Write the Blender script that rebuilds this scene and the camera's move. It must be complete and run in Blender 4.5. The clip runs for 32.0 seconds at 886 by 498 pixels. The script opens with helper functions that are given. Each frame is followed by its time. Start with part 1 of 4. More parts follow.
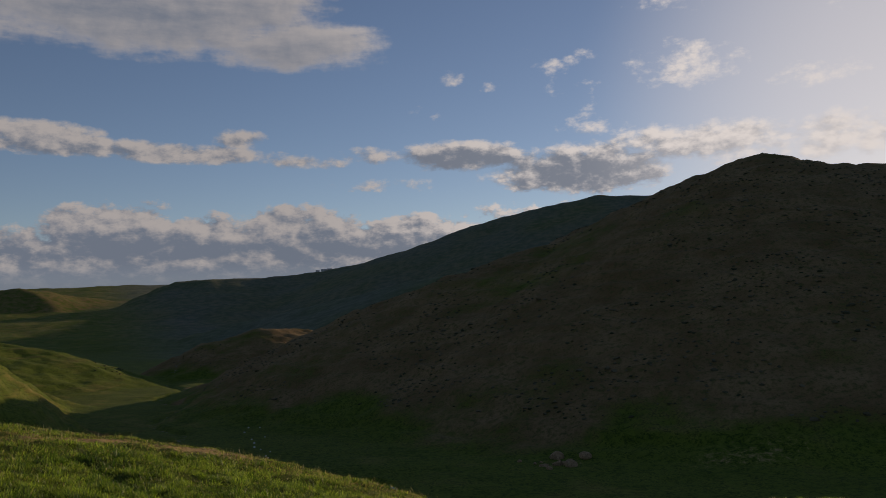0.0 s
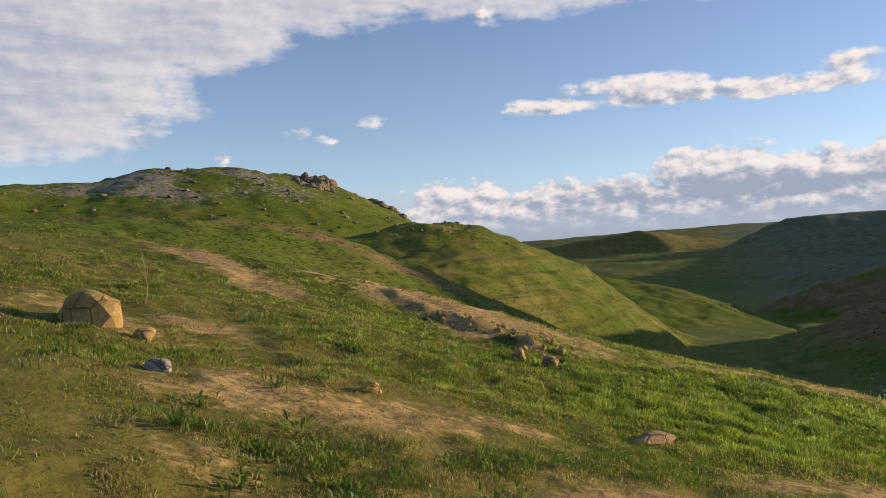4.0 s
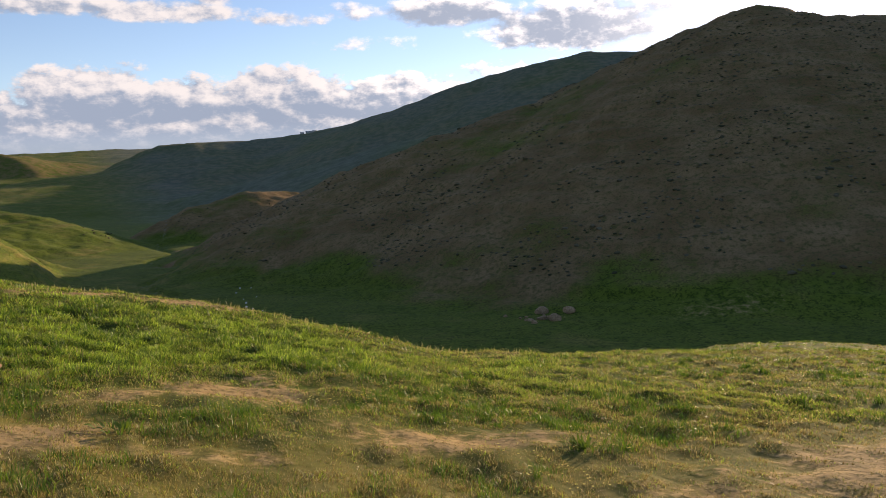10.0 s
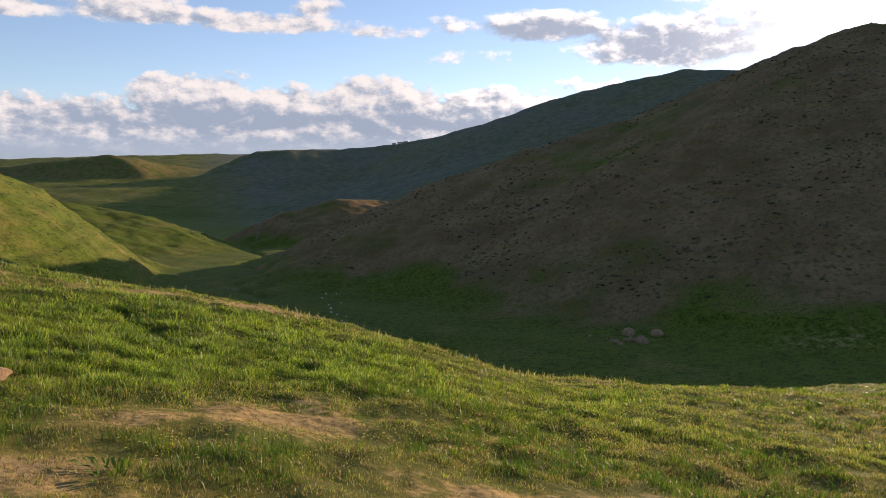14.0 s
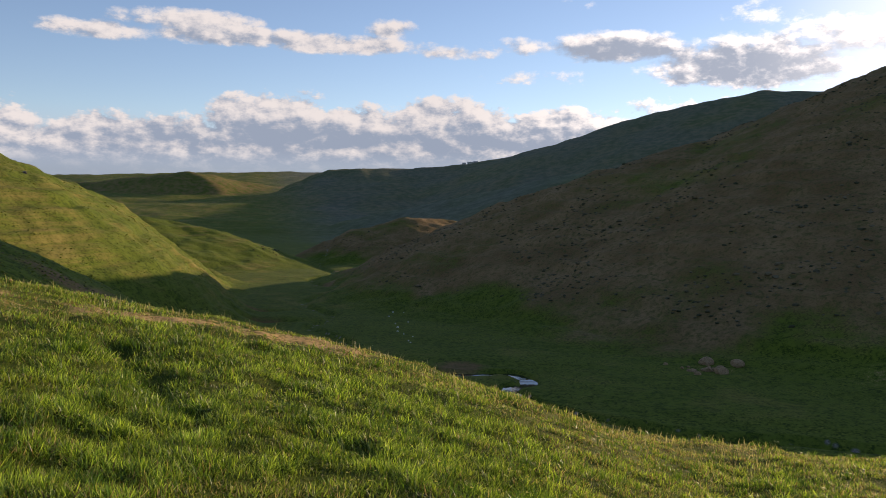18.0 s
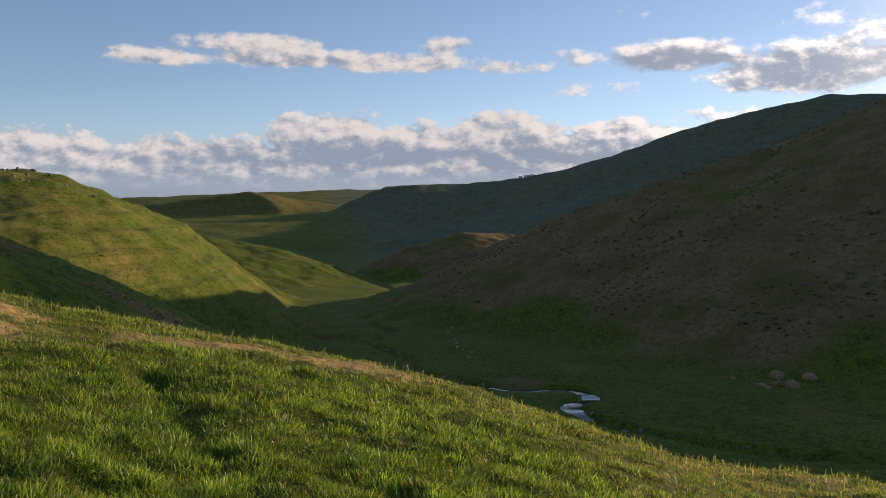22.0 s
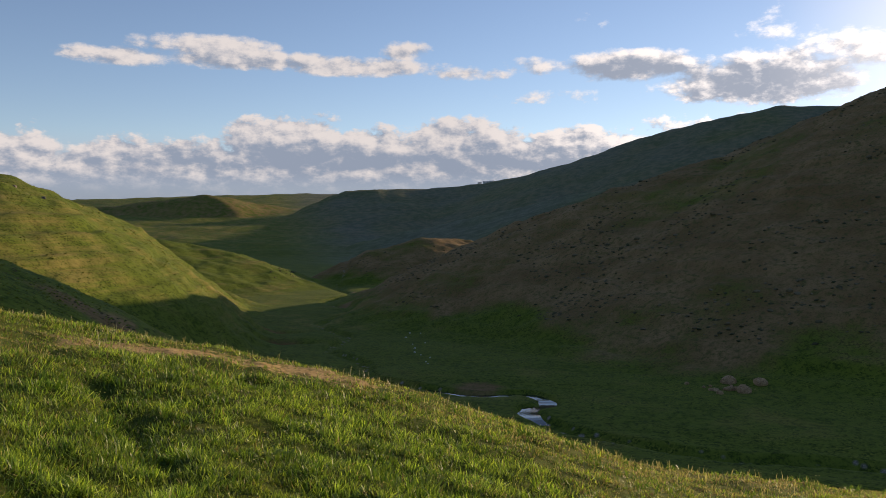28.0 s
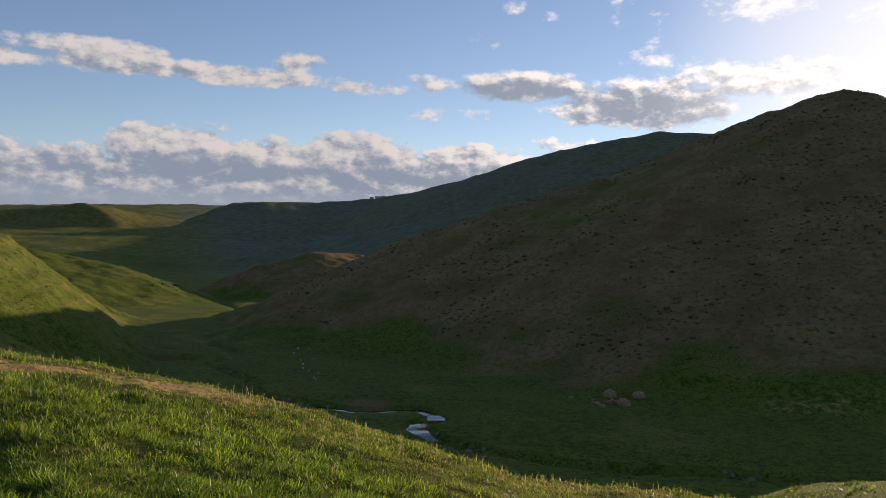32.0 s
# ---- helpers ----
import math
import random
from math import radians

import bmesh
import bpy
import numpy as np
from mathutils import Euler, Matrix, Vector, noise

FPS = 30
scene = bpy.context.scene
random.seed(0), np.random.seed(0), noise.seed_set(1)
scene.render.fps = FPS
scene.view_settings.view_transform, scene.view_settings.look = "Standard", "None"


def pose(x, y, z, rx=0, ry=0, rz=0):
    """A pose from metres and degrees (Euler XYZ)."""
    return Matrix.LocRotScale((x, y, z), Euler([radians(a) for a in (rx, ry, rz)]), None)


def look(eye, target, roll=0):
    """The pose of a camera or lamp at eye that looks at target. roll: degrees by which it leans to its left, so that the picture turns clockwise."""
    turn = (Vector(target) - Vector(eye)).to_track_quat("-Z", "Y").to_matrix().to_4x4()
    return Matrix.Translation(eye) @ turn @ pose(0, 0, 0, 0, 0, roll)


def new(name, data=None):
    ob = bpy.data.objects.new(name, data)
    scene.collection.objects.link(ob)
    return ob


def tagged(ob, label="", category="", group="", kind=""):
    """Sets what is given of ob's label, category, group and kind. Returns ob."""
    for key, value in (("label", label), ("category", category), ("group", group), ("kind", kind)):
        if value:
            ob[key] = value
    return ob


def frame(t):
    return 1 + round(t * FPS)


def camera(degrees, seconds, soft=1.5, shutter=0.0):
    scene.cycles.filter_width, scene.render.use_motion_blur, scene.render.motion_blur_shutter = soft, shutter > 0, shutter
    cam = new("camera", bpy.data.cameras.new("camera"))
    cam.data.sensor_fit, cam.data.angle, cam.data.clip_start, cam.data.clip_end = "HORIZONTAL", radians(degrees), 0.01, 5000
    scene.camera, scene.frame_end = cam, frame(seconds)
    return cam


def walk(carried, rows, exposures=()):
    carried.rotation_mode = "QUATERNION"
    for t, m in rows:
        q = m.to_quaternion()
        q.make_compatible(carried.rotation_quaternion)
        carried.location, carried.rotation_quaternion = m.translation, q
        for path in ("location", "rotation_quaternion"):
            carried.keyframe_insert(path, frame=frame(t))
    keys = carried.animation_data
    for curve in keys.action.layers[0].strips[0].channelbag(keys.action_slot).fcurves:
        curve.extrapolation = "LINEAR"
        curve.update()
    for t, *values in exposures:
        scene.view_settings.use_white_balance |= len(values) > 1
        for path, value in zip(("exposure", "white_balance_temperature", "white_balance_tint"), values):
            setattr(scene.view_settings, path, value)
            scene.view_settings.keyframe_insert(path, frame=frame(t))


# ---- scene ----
cam = camera(57.95, 32.0, soft=0.7)

# seconds, eye x y z, yaw, pitch, roll
PATH = [
    (0.0, 0.016, -0.070, 0.156, 2.25, 4.32, 1.43),
    (0.5, -0.012, -0.101, 0.141, 9.01, 4.46, 1.19),
    (1.0, -0.041, -0.131, 0.116, 17.09, 3.54, 1.10),
    (1.5, -0.068, -0.154, 0.088, 22.18, -0.13, 1.19),
    (2.0, -0.089, -0.173, 0.076, 24.38, -1.51, 1.26),
    (2.5, -0.103, -0.195, 0.085, 27.21, -1.43, 1.61),
    (3.0, -0.117, -0.222, 0.108, 33.10, -0.79, 2.03),
    (3.5, -0.133, -0.252, 0.135, 39.99, 0.59, 2.12),
    (4.0, -0.163, -0.236, 0.135, 44.06, 1.27, 2.17),
    (4.5, -0.206, -0.162, 0.100, 43.73, 0.89, 2.17),
    (5.0, -0.240, -0.077, 0.055, 40.85, -0.13, 2.19),
    (5.5, -0.242, -0.029, 0.028, 37.26, -1.35, 2.32),
    (6.0, -0.221, -0.014, 0.018, 33.94, -2.51, 2.51),
    (6.5, -0.192, -0.002, 0.013, 29.20, -3.29, 2.87),
    (7.0, -0.156, 0.004, 0.010, 25.69, -3.76, 3.21),
    (7.5, -0.116, 0.009, 0.003, 23.33, -3.99, 3.42),
    (8.0, -0.077, 0.015, -0.006, 20.50, -4.43, 3.21),
    (8.5, -0.039, 0.021, -0.012, 15.39, -5.02, 2.78),
    (9.0, -0.003, 0.026, -0.014, 11.76, -5.20, 2.46),
    (9.5, 0.033, 0.044, -0.019, 7.15, -5.46, 2.13),
    (10.0, 0.078, 0.080, -0.029, 1.61, -5.62, 2.07),
    (10.5, 0.136, 0.121, -0.038, -5.62, -6.08, 1.64),
    (11.0, 0.194, 0.150, -0.039, -9.49, -6.10, 1.82),
    (11.5, 0.220, 0.190, -0.037, -10.22, -5.80, 2.12),
    (12.0, 0.188, 0.293, -0.039, -10.03, -5.54, 0.43),
    (12.5, 0.125, 0.478, -0.066, -4.24, -5.05, -1.95),
    (13.0, 0.077, 0.725, -0.102, -0.84, -4.96, -1.54),
    (13.5, 0.046, 1.028, -0.146, 5.66, -4.77, -0.28),
    (14.0, -0.020, 1.392, -0.195, 7.74, -4.56, 0.03),
    (14.5, -0.152, 1.815, -0.231, 6.12, -4.97, 0.45),
    (15.0, -0.337, 2.286, -0.263, 6.94, -5.65, 0.56),
    (15.5, -0.552, 2.785, -0.287, 10.81, -3.71, -0.25),
    (16.0, -0.610, 3.100, -0.303, 13.08, -2.60, -1.36),
    (16.5, -0.650, 3.300, -0.320, 13.08, -2.64, -2.60),
    (17.0, -0.670, 3.450, -0.336, 12.26, -3.12, -3.23),
    (17.5, -0.690, 3.600, -0.352, 12.04, -3.33, -2.48),
    (18.0, -0.720, 3.940, -0.350, 12.61, -3.17, -0.81),
    (18.5, -0.735, 4.260, -0.352, 13.45, -2.75, -0.29),
    (19.0, -0.750, 4.430, -0.352, 5.76, -2.53, -0.55),
    (19.5, -0.760, 4.500, -0.350, 3.76, -2.85, -1.45),
    (20.0, -0.767, 4.520, -0.349, 3.69, -2.63, -1.94),
    (20.5, -0.773, 4.540, -0.349, 3.55, -2.50, -2.17),
    (21.0, -0.780, 4.560, -0.348, 3.85, -2.23, -1.75),
    (21.5, -0.793, 4.547, -0.344, 9.06, -2.25, -0.91),
    (22.0, -0.807, 4.533, -0.339, 16.76, -2.13, 0.41),
    (22.5, -0.820, 4.520, -0.335, 21.81, -1.76, 0.77),
    (23.0, -0.830, 4.500, -0.327, 25.86, -1.37, 0.45),
    (23.5, -0.840, 4.480, -0.318, 29.72, -1.17, 0.22),
    (24.0, -0.850, 4.460, -0.310, 31.10, -0.86, 0.66),
    (24.5, -0.850, 4.460, -0.310, 31.01, -0.77, 0.89),
    (25.0, -0.843, 4.485, -0.316, 30.56, -0.69, 1.09),
    (25.5, -0.835, 4.510, -0.322, 29.23, -0.65, 1.23),
    (26.0, -0.827, 4.535, -0.329, 26.80, -0.68, 1.29),
    (26.5, -0.820, 4.560, -0.335, 23.01, -0.85, 1.25),
    (27.0, -0.816, 4.574, -0.338, 18.47, -1.08, 1.14),
    (27.5, -0.812, 4.588, -0.340, 15.48, -1.90, 0.50),
    (28.0, -0.808, 4.602, -0.343, 13.81, -1.76, -0.09),
    (28.5, -0.804, 4.616, -0.345, 12.12, -1.56, -0.49),
    (29.0, -0.800, 4.630, -0.348, 10.35, -1.43, -0.72),
    (29.5, -0.800, 4.633, -0.348, 8.17, -1.41, -1.11),
    (30.0, -0.800, 4.637, -0.349, 6.48, -1.30, -1.23),
    (30.5, -0.800, 4.640, -0.349, 5.87, -1.24, -1.18),
    (31.0, -0.800, 4.643, -0.349, 5.88, -1.01, -0.97),
    (31.5, -0.800, 4.647, -0.350, 5.97, -0.80, -0.99),
    (32.0, -0.800, 4.650, -0.350, 6.04, -0.59, -1.11),
]

walk(cam, [(t, pose(x, y, z, 90 + p, 0, w) @ pose(0, 0, 0, 0, 0, -r)) for t, x, y, z, w, p, r in PATH],
     exposures=[(0.0, -1.00, 7300, 18), (0.5, -0.75, 7300, 18), (1.0, -0.08, 7300, 18), (1.5, 0.08, 7300, 18), (2.0, 0.3, 7300, 18), (3.0, 0.22, 7300, 18), (6.0, 0.38, 7300, 19), (9.0, 0.42, 7300, 20), (10.0, 0.34, 7300, 20), (10.5, 0.22, 7300, 20), (11.0, -0.02, 7300, 20),
                (12.0, -0.24, 7300, 20), (12.5, -0.28, 7300, 20), (13.5, 0.15, 7300, 20), (14.5, 0.38, 7300, 20), (15.5, 0.35, 7300, 20), (18.0, 0.15, 7300, 19), (19.0, 0.05, 7300, 19), (20.0, -0.12, 7300, 19), (21.0, -0.15, 7300, 18),
                (23.0, 0.20, 7300, 18), (24.5, 0.30, 7300, 18), (27.0, 0.15, 7300, 18), (30.0, -0.16, 7300, 18), (32.0, -0.16, 7300, 18)])

# ---- light ----
SUN_AZ, SUN_EL = 34.5, 10.4          # degrees to the right of +y, and above the horizon
sun_way = Vector((math.sin(radians(SUN_AZ)) * math.cos(radians(SUN_EL)),
                  math.cos(radians(SUN_AZ)) * math.cos(radians(SUN_EL)), math.sin(radians(SUN_EL))))
sun = new("sun", bpy.data.lights.new("sun", "SUN"))
sun.data.energy, sun.data.angle, sun.data.color = 5.0, radians(0.53), (1.0, 0.80, 0.55)
sun.matrix_world = look(sun_way * 100, (0, 0, 0))

world = bpy.data.worlds.new("sky")
scene.world = world
world.use_nodes = True


class Nodes:
    """Small helper to write node trees as expressions."""

    def __init__(self, tree):
        self.tree = tree

    def put(self, socket, value):
        if isinstance(value, bpy.types.NodeSocket):
            self.tree.links.new(value, socket)
        elif value is not None:
            socket.default_value = value

    def make(self, kind, **props):
        node = self.tree.nodes.new(kind)
        for key, value in props.items():
            setattr(node, key, value)
        return node

    def math(self, op, a, b=None, c=None, clamp=False):
        node = self.make("ShaderNodeMath", operation=op, use_clamp=clamp)
        for socket, value in zip(node.inputs, (a, b, c)):
            self.put(socket, value)
        return node.outputs[0]

    def vec(self, op, a, b=None, scale=None):
        node = self.make("ShaderNodeVectorMath", operation=op)
        self.put(node.inputs[0], a)
        self.put(node.inputs[1], b)
        if scale is not None:
            self.put(node.inputs["Scale"], scale)
        return node.outputs["Value"] if op in ("LENGTH", "DOT_PRODUCT", "DISTANCE") else node.outputs[0]

    def span(self, value, a, b, c=0.0, d=1.0, smooth=True):
        node = self.make("ShaderNodeMapRange", interpolation_type="SMOOTHSTEP" if smooth else "LINEAR")
        for socket, v in zip(node.inputs, (value, a, b, c, d)):
            self.put(socket, v)
        return node.outputs[0]

    def mix(self, fac, a, b, blend="MIX"):
        node = self.make("ShaderNodeMix", data_type="RGBA", blend_type=blend)
        self.put(node.inputs["Factor"], fac)
        for socket, v in ((node.inputs[6], a), (node.inputs[7], b)):
            self.put(socket, (*v, 1.0) if isinstance(v, tuple) and len(v) == 3 else v)
        return node.outputs[2]

    def noise(self, where, scale, detail=3.0, rough=0.5, dims="3D", lift=0.0):
        node = self.make("ShaderNodeTexNoise", noise_dimensions=dims)
        self.put(node.inputs["Vector"], where)
        self.put(node.inputs["Scale"], scale)
        self.put(node.inputs["Detail"], detail)
        self.put(node.inputs["Roughness"], rough)
        self.put(node.inputs["Distortion"], lift)
        return node.outputs["Fac"]

    def cells(self, where, scale, detail=0.0, rough=0.5, dims="3D", feature="F1"):
        node = self.make("ShaderNodeTexVoronoi", voronoi_dimensions=dims, feature=feature)
        self.put(node.inputs["Vector"], where)
        self.put(node.inputs["Scale"], scale)
        self.put(node.inputs["Detail"], detail)
        self.put(node.inputs["Roughness"], rough)
        return node.outputs["Distance"]

    def xyz(self, x, y, z=0.0):
        node = self.make("ShaderNodeCombineXYZ")
        for socket, v in zip(node.inputs, (x, y, z)):
            self.put(socket, v)
        return node.outputs[0]


# clouds: degrees left of +y, degrees up, half width, half height, weight
CUMULUS = [(42.5, 3.6, 6, 3.5, 1.5), (35, 3.4, 9, 3.3, 1.7), (24.5, 4.0, 8, 4.5, 1.9), (19, 3.6, 8, 4.2, 1.9), (12.5, 4.0, 8, 4.5, 1.9), (4, 4.0, 9, 3.8, 1.7),
           (-5, 4.4, 10, 3.8, 1.5)]
STREAKS = [(36, 11.0, 5.5, 0.8, 1.4), (30, 11.9, 6.5, 1.15, 1.6), (27, 11.2, 10, 1.0, 1.7), (20, 11.0, 9, 0.95, 1.7), (16.5, 12.0, 2.6, 1.0, 1.4), (12.5, 10.6, 5, 0.75, 1.3)]
GREYS = [(7, 11.0, 4.5, 0.9, 1.0), (0.5, 10.9, 6.5, 1.5, 1.7), (-8, 9.8, 9, 2.4, 1.7), (-9.0, 12.6, 5.0, 1.5, 0.8), (-16, 11.0, 9, 2.0, 1.5), (-27, 10.5, 9, 2.4, 1.3), (5, 8.9, 8, 0.8, 0.7)]
PUFFS = [(4.6, 14.2, 1.6, 0.8, 0.8), (2.4, 13.7, 1.2, 0.7, 0.75), (1.2, 16.3, 1.7, 0.9, 0.75), (-1.2, 15.6, 1.2, 0.6, 0.7), (-6.5, 17.0, 4.0, 2.0, 0.66), (-9.0, 14.8, 4.5, 1.9, 0.66), (-15.0, 16.4, 5.5, 2.4, 0.95),
         (-24, 14.6, 5.5, 1.3, 0.9), (-14, 20, 4, 1.2, 0.7), (-28, 19, 6, 1.2, 0.7)]
HIGH = [(38, 22.5, 22, 5.5, 1.5), (24, 21.0, 15, 4.0, 1.3), (13, 18.6, 8, 2.0, 0.9), (74, 14.5, 15, 8.0, 1.6), (62, 17.2, 9, 4.0, 1.3), (53, 18.8, 9, 2.8, 1.0)]
LEFT = [(62.5, 10.4, 1.4, 1.4, 0.9), (40.5, 17.3, 2.2, 1.2, 0.9), (54.3, 9.7, 1.9, 0.9, 1.1), (52.2, 9.1, 2.0, 0.7, 1.0), (49.0, 10.5, 1.7, 0.8, 0.9), (59.5, 8.1, 1.2, 1.0, 0.75), (47, 3.6, 2, 1.3, 0.8)]
FAR_ROUND = [(95, 8, 16, 5, 1.0), (125, 14, 20, 6, 1.0), (-60, 12, 18, 4, 1.0), (-95, 7, 22, 4, 1.0), (-130, 15, 22, 6, 1.0), (165, 9, 22, 5, 1.0)]


def cloud_group():
    """How thick the cloud is at (degrees left, degrees up)."""
    g = bpy.data.node_groups.new("cloud_thickness", "ShaderNodeTree")
    g.interface.new_socket("Where", in_out="INPUT", socket_type="NodeSocketVector")
    g.interface.new_socket("Thickness", in_out="OUTPUT", socket_type="NodeSocketFloat")
    g.interface.new_socket("Relief", in_out="OUTPUT", socket_type="NodeSocketFloat")
    g.interface.new_socket("Veil", in_out="OUTPUT", socket_type="NodeSocketFloat")
    n = Nodes(g)
    where = n.make("NodeGroupInput").outputs[0]
    warp = n.noise(where, 0.35, 4, 0.6, "2D")
    best = None
    for u, v, w, h, k in CUMULUS + STREAKS + GREYS + PUFFS + LEFT + FAR_ROUND:
        off = n.vec("MULTIPLY", n.vec("SUBTRACT", where, (u, v, 0.0)), (1 / w, 1 / h, 0.0))
        hump = n.math("MULTIPLY_ADD", n.vec("DOT_PRODUCT", off, off), -k, k)
        best = hump if best is None else n.math("MAXIMUM", best, hump)
    high = None
    for u, v, w, h, k in HIGH:
        off = n.vec("MULTIPLY", n.vec("SUBTRACT", where, (u, v, 0.0)), (1 / w, 1 / h, 0.0))
        hump = n.math("MULTIPLY_ADD", n.vec("DOT_PRODUCT", off, off), -k, k)
        high = hump if high is None else n.math("MAXIMUM", high, hump)
    flat = n.vec("MULTIPLY", where, (0.55, 1.0, 0.0))
    puff = n.math("SUBTRACT", 0.55, n.cells(flat, 0.7, 5.0, 0.6, "2D"))
    fine = n.math("SUBTRACT", n.noise(flat, 1.1, 9, 0.62, "2D"), 0.5)
    long = n.math("SUBTRACT", n.noise(n.vec("MULTIPLY", where, (0.12, 0.6, 0.0)), 1.0, 5, 0.6, "2D"), 0.5)
    rise = n.math("MULTIPLY_ADD", puff, 0.55, best)
    rise = n.math("MULTIPLY_ADD", fine, 1.0, rise)
    rise = n.math("MULTIPLY_ADD", long, 0.7, rise)
    rise = n.math("MULTIPLY_ADD", n.math("SUBTRACT", warp, 0.5), 0.9, rise)
    relief = n.math("ADD", n.math("MULTIPLY", puff, 0.9), n.math("MULTIPLY", fine, 0.8))
    veil = n.math("MULTIPLY_ADD", long, 1.2, n.math("MULTIPLY_ADD", fine, 0.45, n.math("MULTIPLY_ADD", n.math("SUBTRACT", warp, 0.5), 0.8, high)))
    out = n.make("NodeGroupOutput")
    n.put(out.inputs[2], veil)
    n.put(out.inputs[1], relief)
    n.put(out.inputs[0], n.math("SUBTRACT", rise, 0.30))
    return g


def build_sky():
    n = Nodes(world.node_tree)
    n.tree.nodes.clear()
    way = n.make("ShaderNodeTexCoord").outputs["Generated"]
    split = n.make("ShaderNodeSeparateXYZ")
    n.put(split.inputs[0], way)
    x, y, z = split.outputs
    left = n.math("MULTIPLY", n.math("ARCTAN2", n.math("MULTIPLY", x, -1.0), y), 57.29578)
    up = n.math("MULTIPLY", n.math("ARCSINE", z), 57.29578)
    where = n.xyz(left, up)
    group = cloud_group()

    def thick(at):
        node = n.make("ShaderNodeGroup")
        node.node_tree = group
        n.put(node.inputs[0], at)
        return node.outputs

    sky = n.make("ShaderNodeTexSky", sky_type="NISHITA", sun_disc=False, sun_elevation=radians(SUN_EL),
                 sun_rotation=radians(SUN_AZ), altitude=1800.0, air_density=1.0, dust_density=0.6, ozone_density=1.8)
    here, bulge, veil = thick(where)
    there, beyond, further = thick(n.vec("ADD", where, (-0.5, 0.42, 0.0)))
    cover = n.span(here, 0.0, n.span(up, 7.5, 10.0, 0.40, 0.80))
    above = n.span(up, 2.0, 3.8)
    lit = n.math("MULTIPLY_ADD", n.math("SUBTRACT", bulge, beyond), 0.55, 0.60)
    lit = n.math("MULTIPLY_ADD", n.math("SUBTRACT", here, there), 0.25, lit)
    lit = n.math("SUBTRACT", lit, n.span(here, 0.5, 2.0, 0.0, 0.34))
    lit = n.math("ADD", lit, n.span(up, 11.0, 14.0, 0.0, 0.35))
    lit = n.math("SUBTRACT", lit, n.span(up, 5.0, 2.0, 0.0, 0.25), clamp=True)
    for u, v, w, h in ((0.5, 10.5, 6.5, 1.3), (-9, 9.3, 9, 2.0), (26, 4.6, 14, 1.2), (8, 4.6, 10, 1.2)):
        off = n.vec("MULTIPLY", n.vec("SUBTRACT", where, (u, v, 0.0)), (1 / w, 1 / h, 0.0))
        lit = n.math("SUBTRACT", lit, n.span(n.vec("LENGTH", off), 1.1, 0.3, 0.0, 0.38), clamp=True)
    soft = n.span(veil, 0.0, 0.75)
    pale = n.math("MULTIPLY_ADD", n.math("SUBTRACT", veil, further), 0.5, n.span(veil, 0.3, 1.6, 0.62, 0.38), clamp=True)
    lit = n.math("ADD", lit, n.math("MULTIPLY", n.math("SUBTRACT", pale, lit), n.math("MULTIPLY", soft, n.span(cover, 0.9, 0.2))))
    cover = n.math("MAXIMUM", cover, n.math("MULTIPLY", soft, 0.92))
    near = n.vec("DOT_PRODUCT", way, tuple(sun_way))
    glow = n.span(near, 0.66, 0.99)
    white = n.mix(glow, (5.6, 5.7, 5.9), (10.4, 10.5, 10.6))
    grey = n.mix(glow, (2.1, 2.75, 3.75), (2.95, 3.6, 4.6))
    cloud = n.mix(n.span(lit, 0.05, 0.95), grey, white)
    # a haze bank under the far clouds, down to the horizon
    haze = n.mix(n.span(up, 0.5, 5.0), (1.5, 2.1, 3.2), (2.9, 3.6, 4.9))
    low = n.span(up, 6.5, 3.0)
    hazed = n.mix(n.math("MULTIPLY", low, 0.85), n.mix(1.0, sky.outputs[0], (1.18, 1.22, 1.34), "MULTIPLY"), haze)
    seen = n.mix(n.math("MULTIPLY", cover, n.math("MULTIPLY_ADD", above, 0.9, 0.1)), hazed, cloud)
    # the bright aureole of the sun behind thin cloud
    bright = n.math("MULTIPLY", n.span(near, 0.89, 1.0), 0.6)
    seen = n.mix(bright, seen, (10.5, 10.7, 10.9))
    back = n.make("ShaderNodeBackground")
    n.put(back.inputs["Color"], seen)
    n.put(back.inputs["Strength"], 0.125)
    n.put(n.make("ShaderNodeOutputWorld").inputs["Surface"], back.outputs[0])


build_sky()

# ---- the lie of the land ----
def lattice(ix, iy, seed):
    h = (ix * 374761393 + iy * 668265263 + seed * 144665) & 0x7FFFFFFF
    h = ((h ^ (h >> 13)) * 1274126177) & 0x7FFFFFFF
    return ((h ^ (h >> 16)) & 0xFFFF) / 65535.0 * 2 * math.pi


def swell(x, y, size, seed=0):
    """Gradient noise, about -0.7 to 0.7, with waves of that many metres."""
    x, y = np.asarray(x, float) / size, np.asarray(y, float) / size
    ix, iy = np.floor(x).astype(np.int64), np.floor(y).astype(np.int64)
    fx, fy = x - ix, y - iy
    u, v = fx ** 3 * (fx * (fx * 6 - 15) + 10), fy ** 3 * (fy * (fy * 6 - 15) + 10)

    def corner(a, b):
        g = lattice(ix + a, iy + b, seed)
        return np.cos(g) * (fx - a) + np.sin(g) * (fy - b)

    low = corner(0, 0) * (1 - u) + corner(1, 0) * u
    high = corner(0, 1) * (1 - u) + corner(1, 1) * u
    return low * (1 - v) + high * v


def rough(x, y, size, octaves, seed=0, fade=0.5):
    return sum(fade ** k * swell(x, y, size / 2.03 ** k, seed + k) for k in range(octaves))


def step(v, a, b):
    t = np.clip((v - a) / (b - a), 0, 1)
    return t * t * (3 - 2 * t)


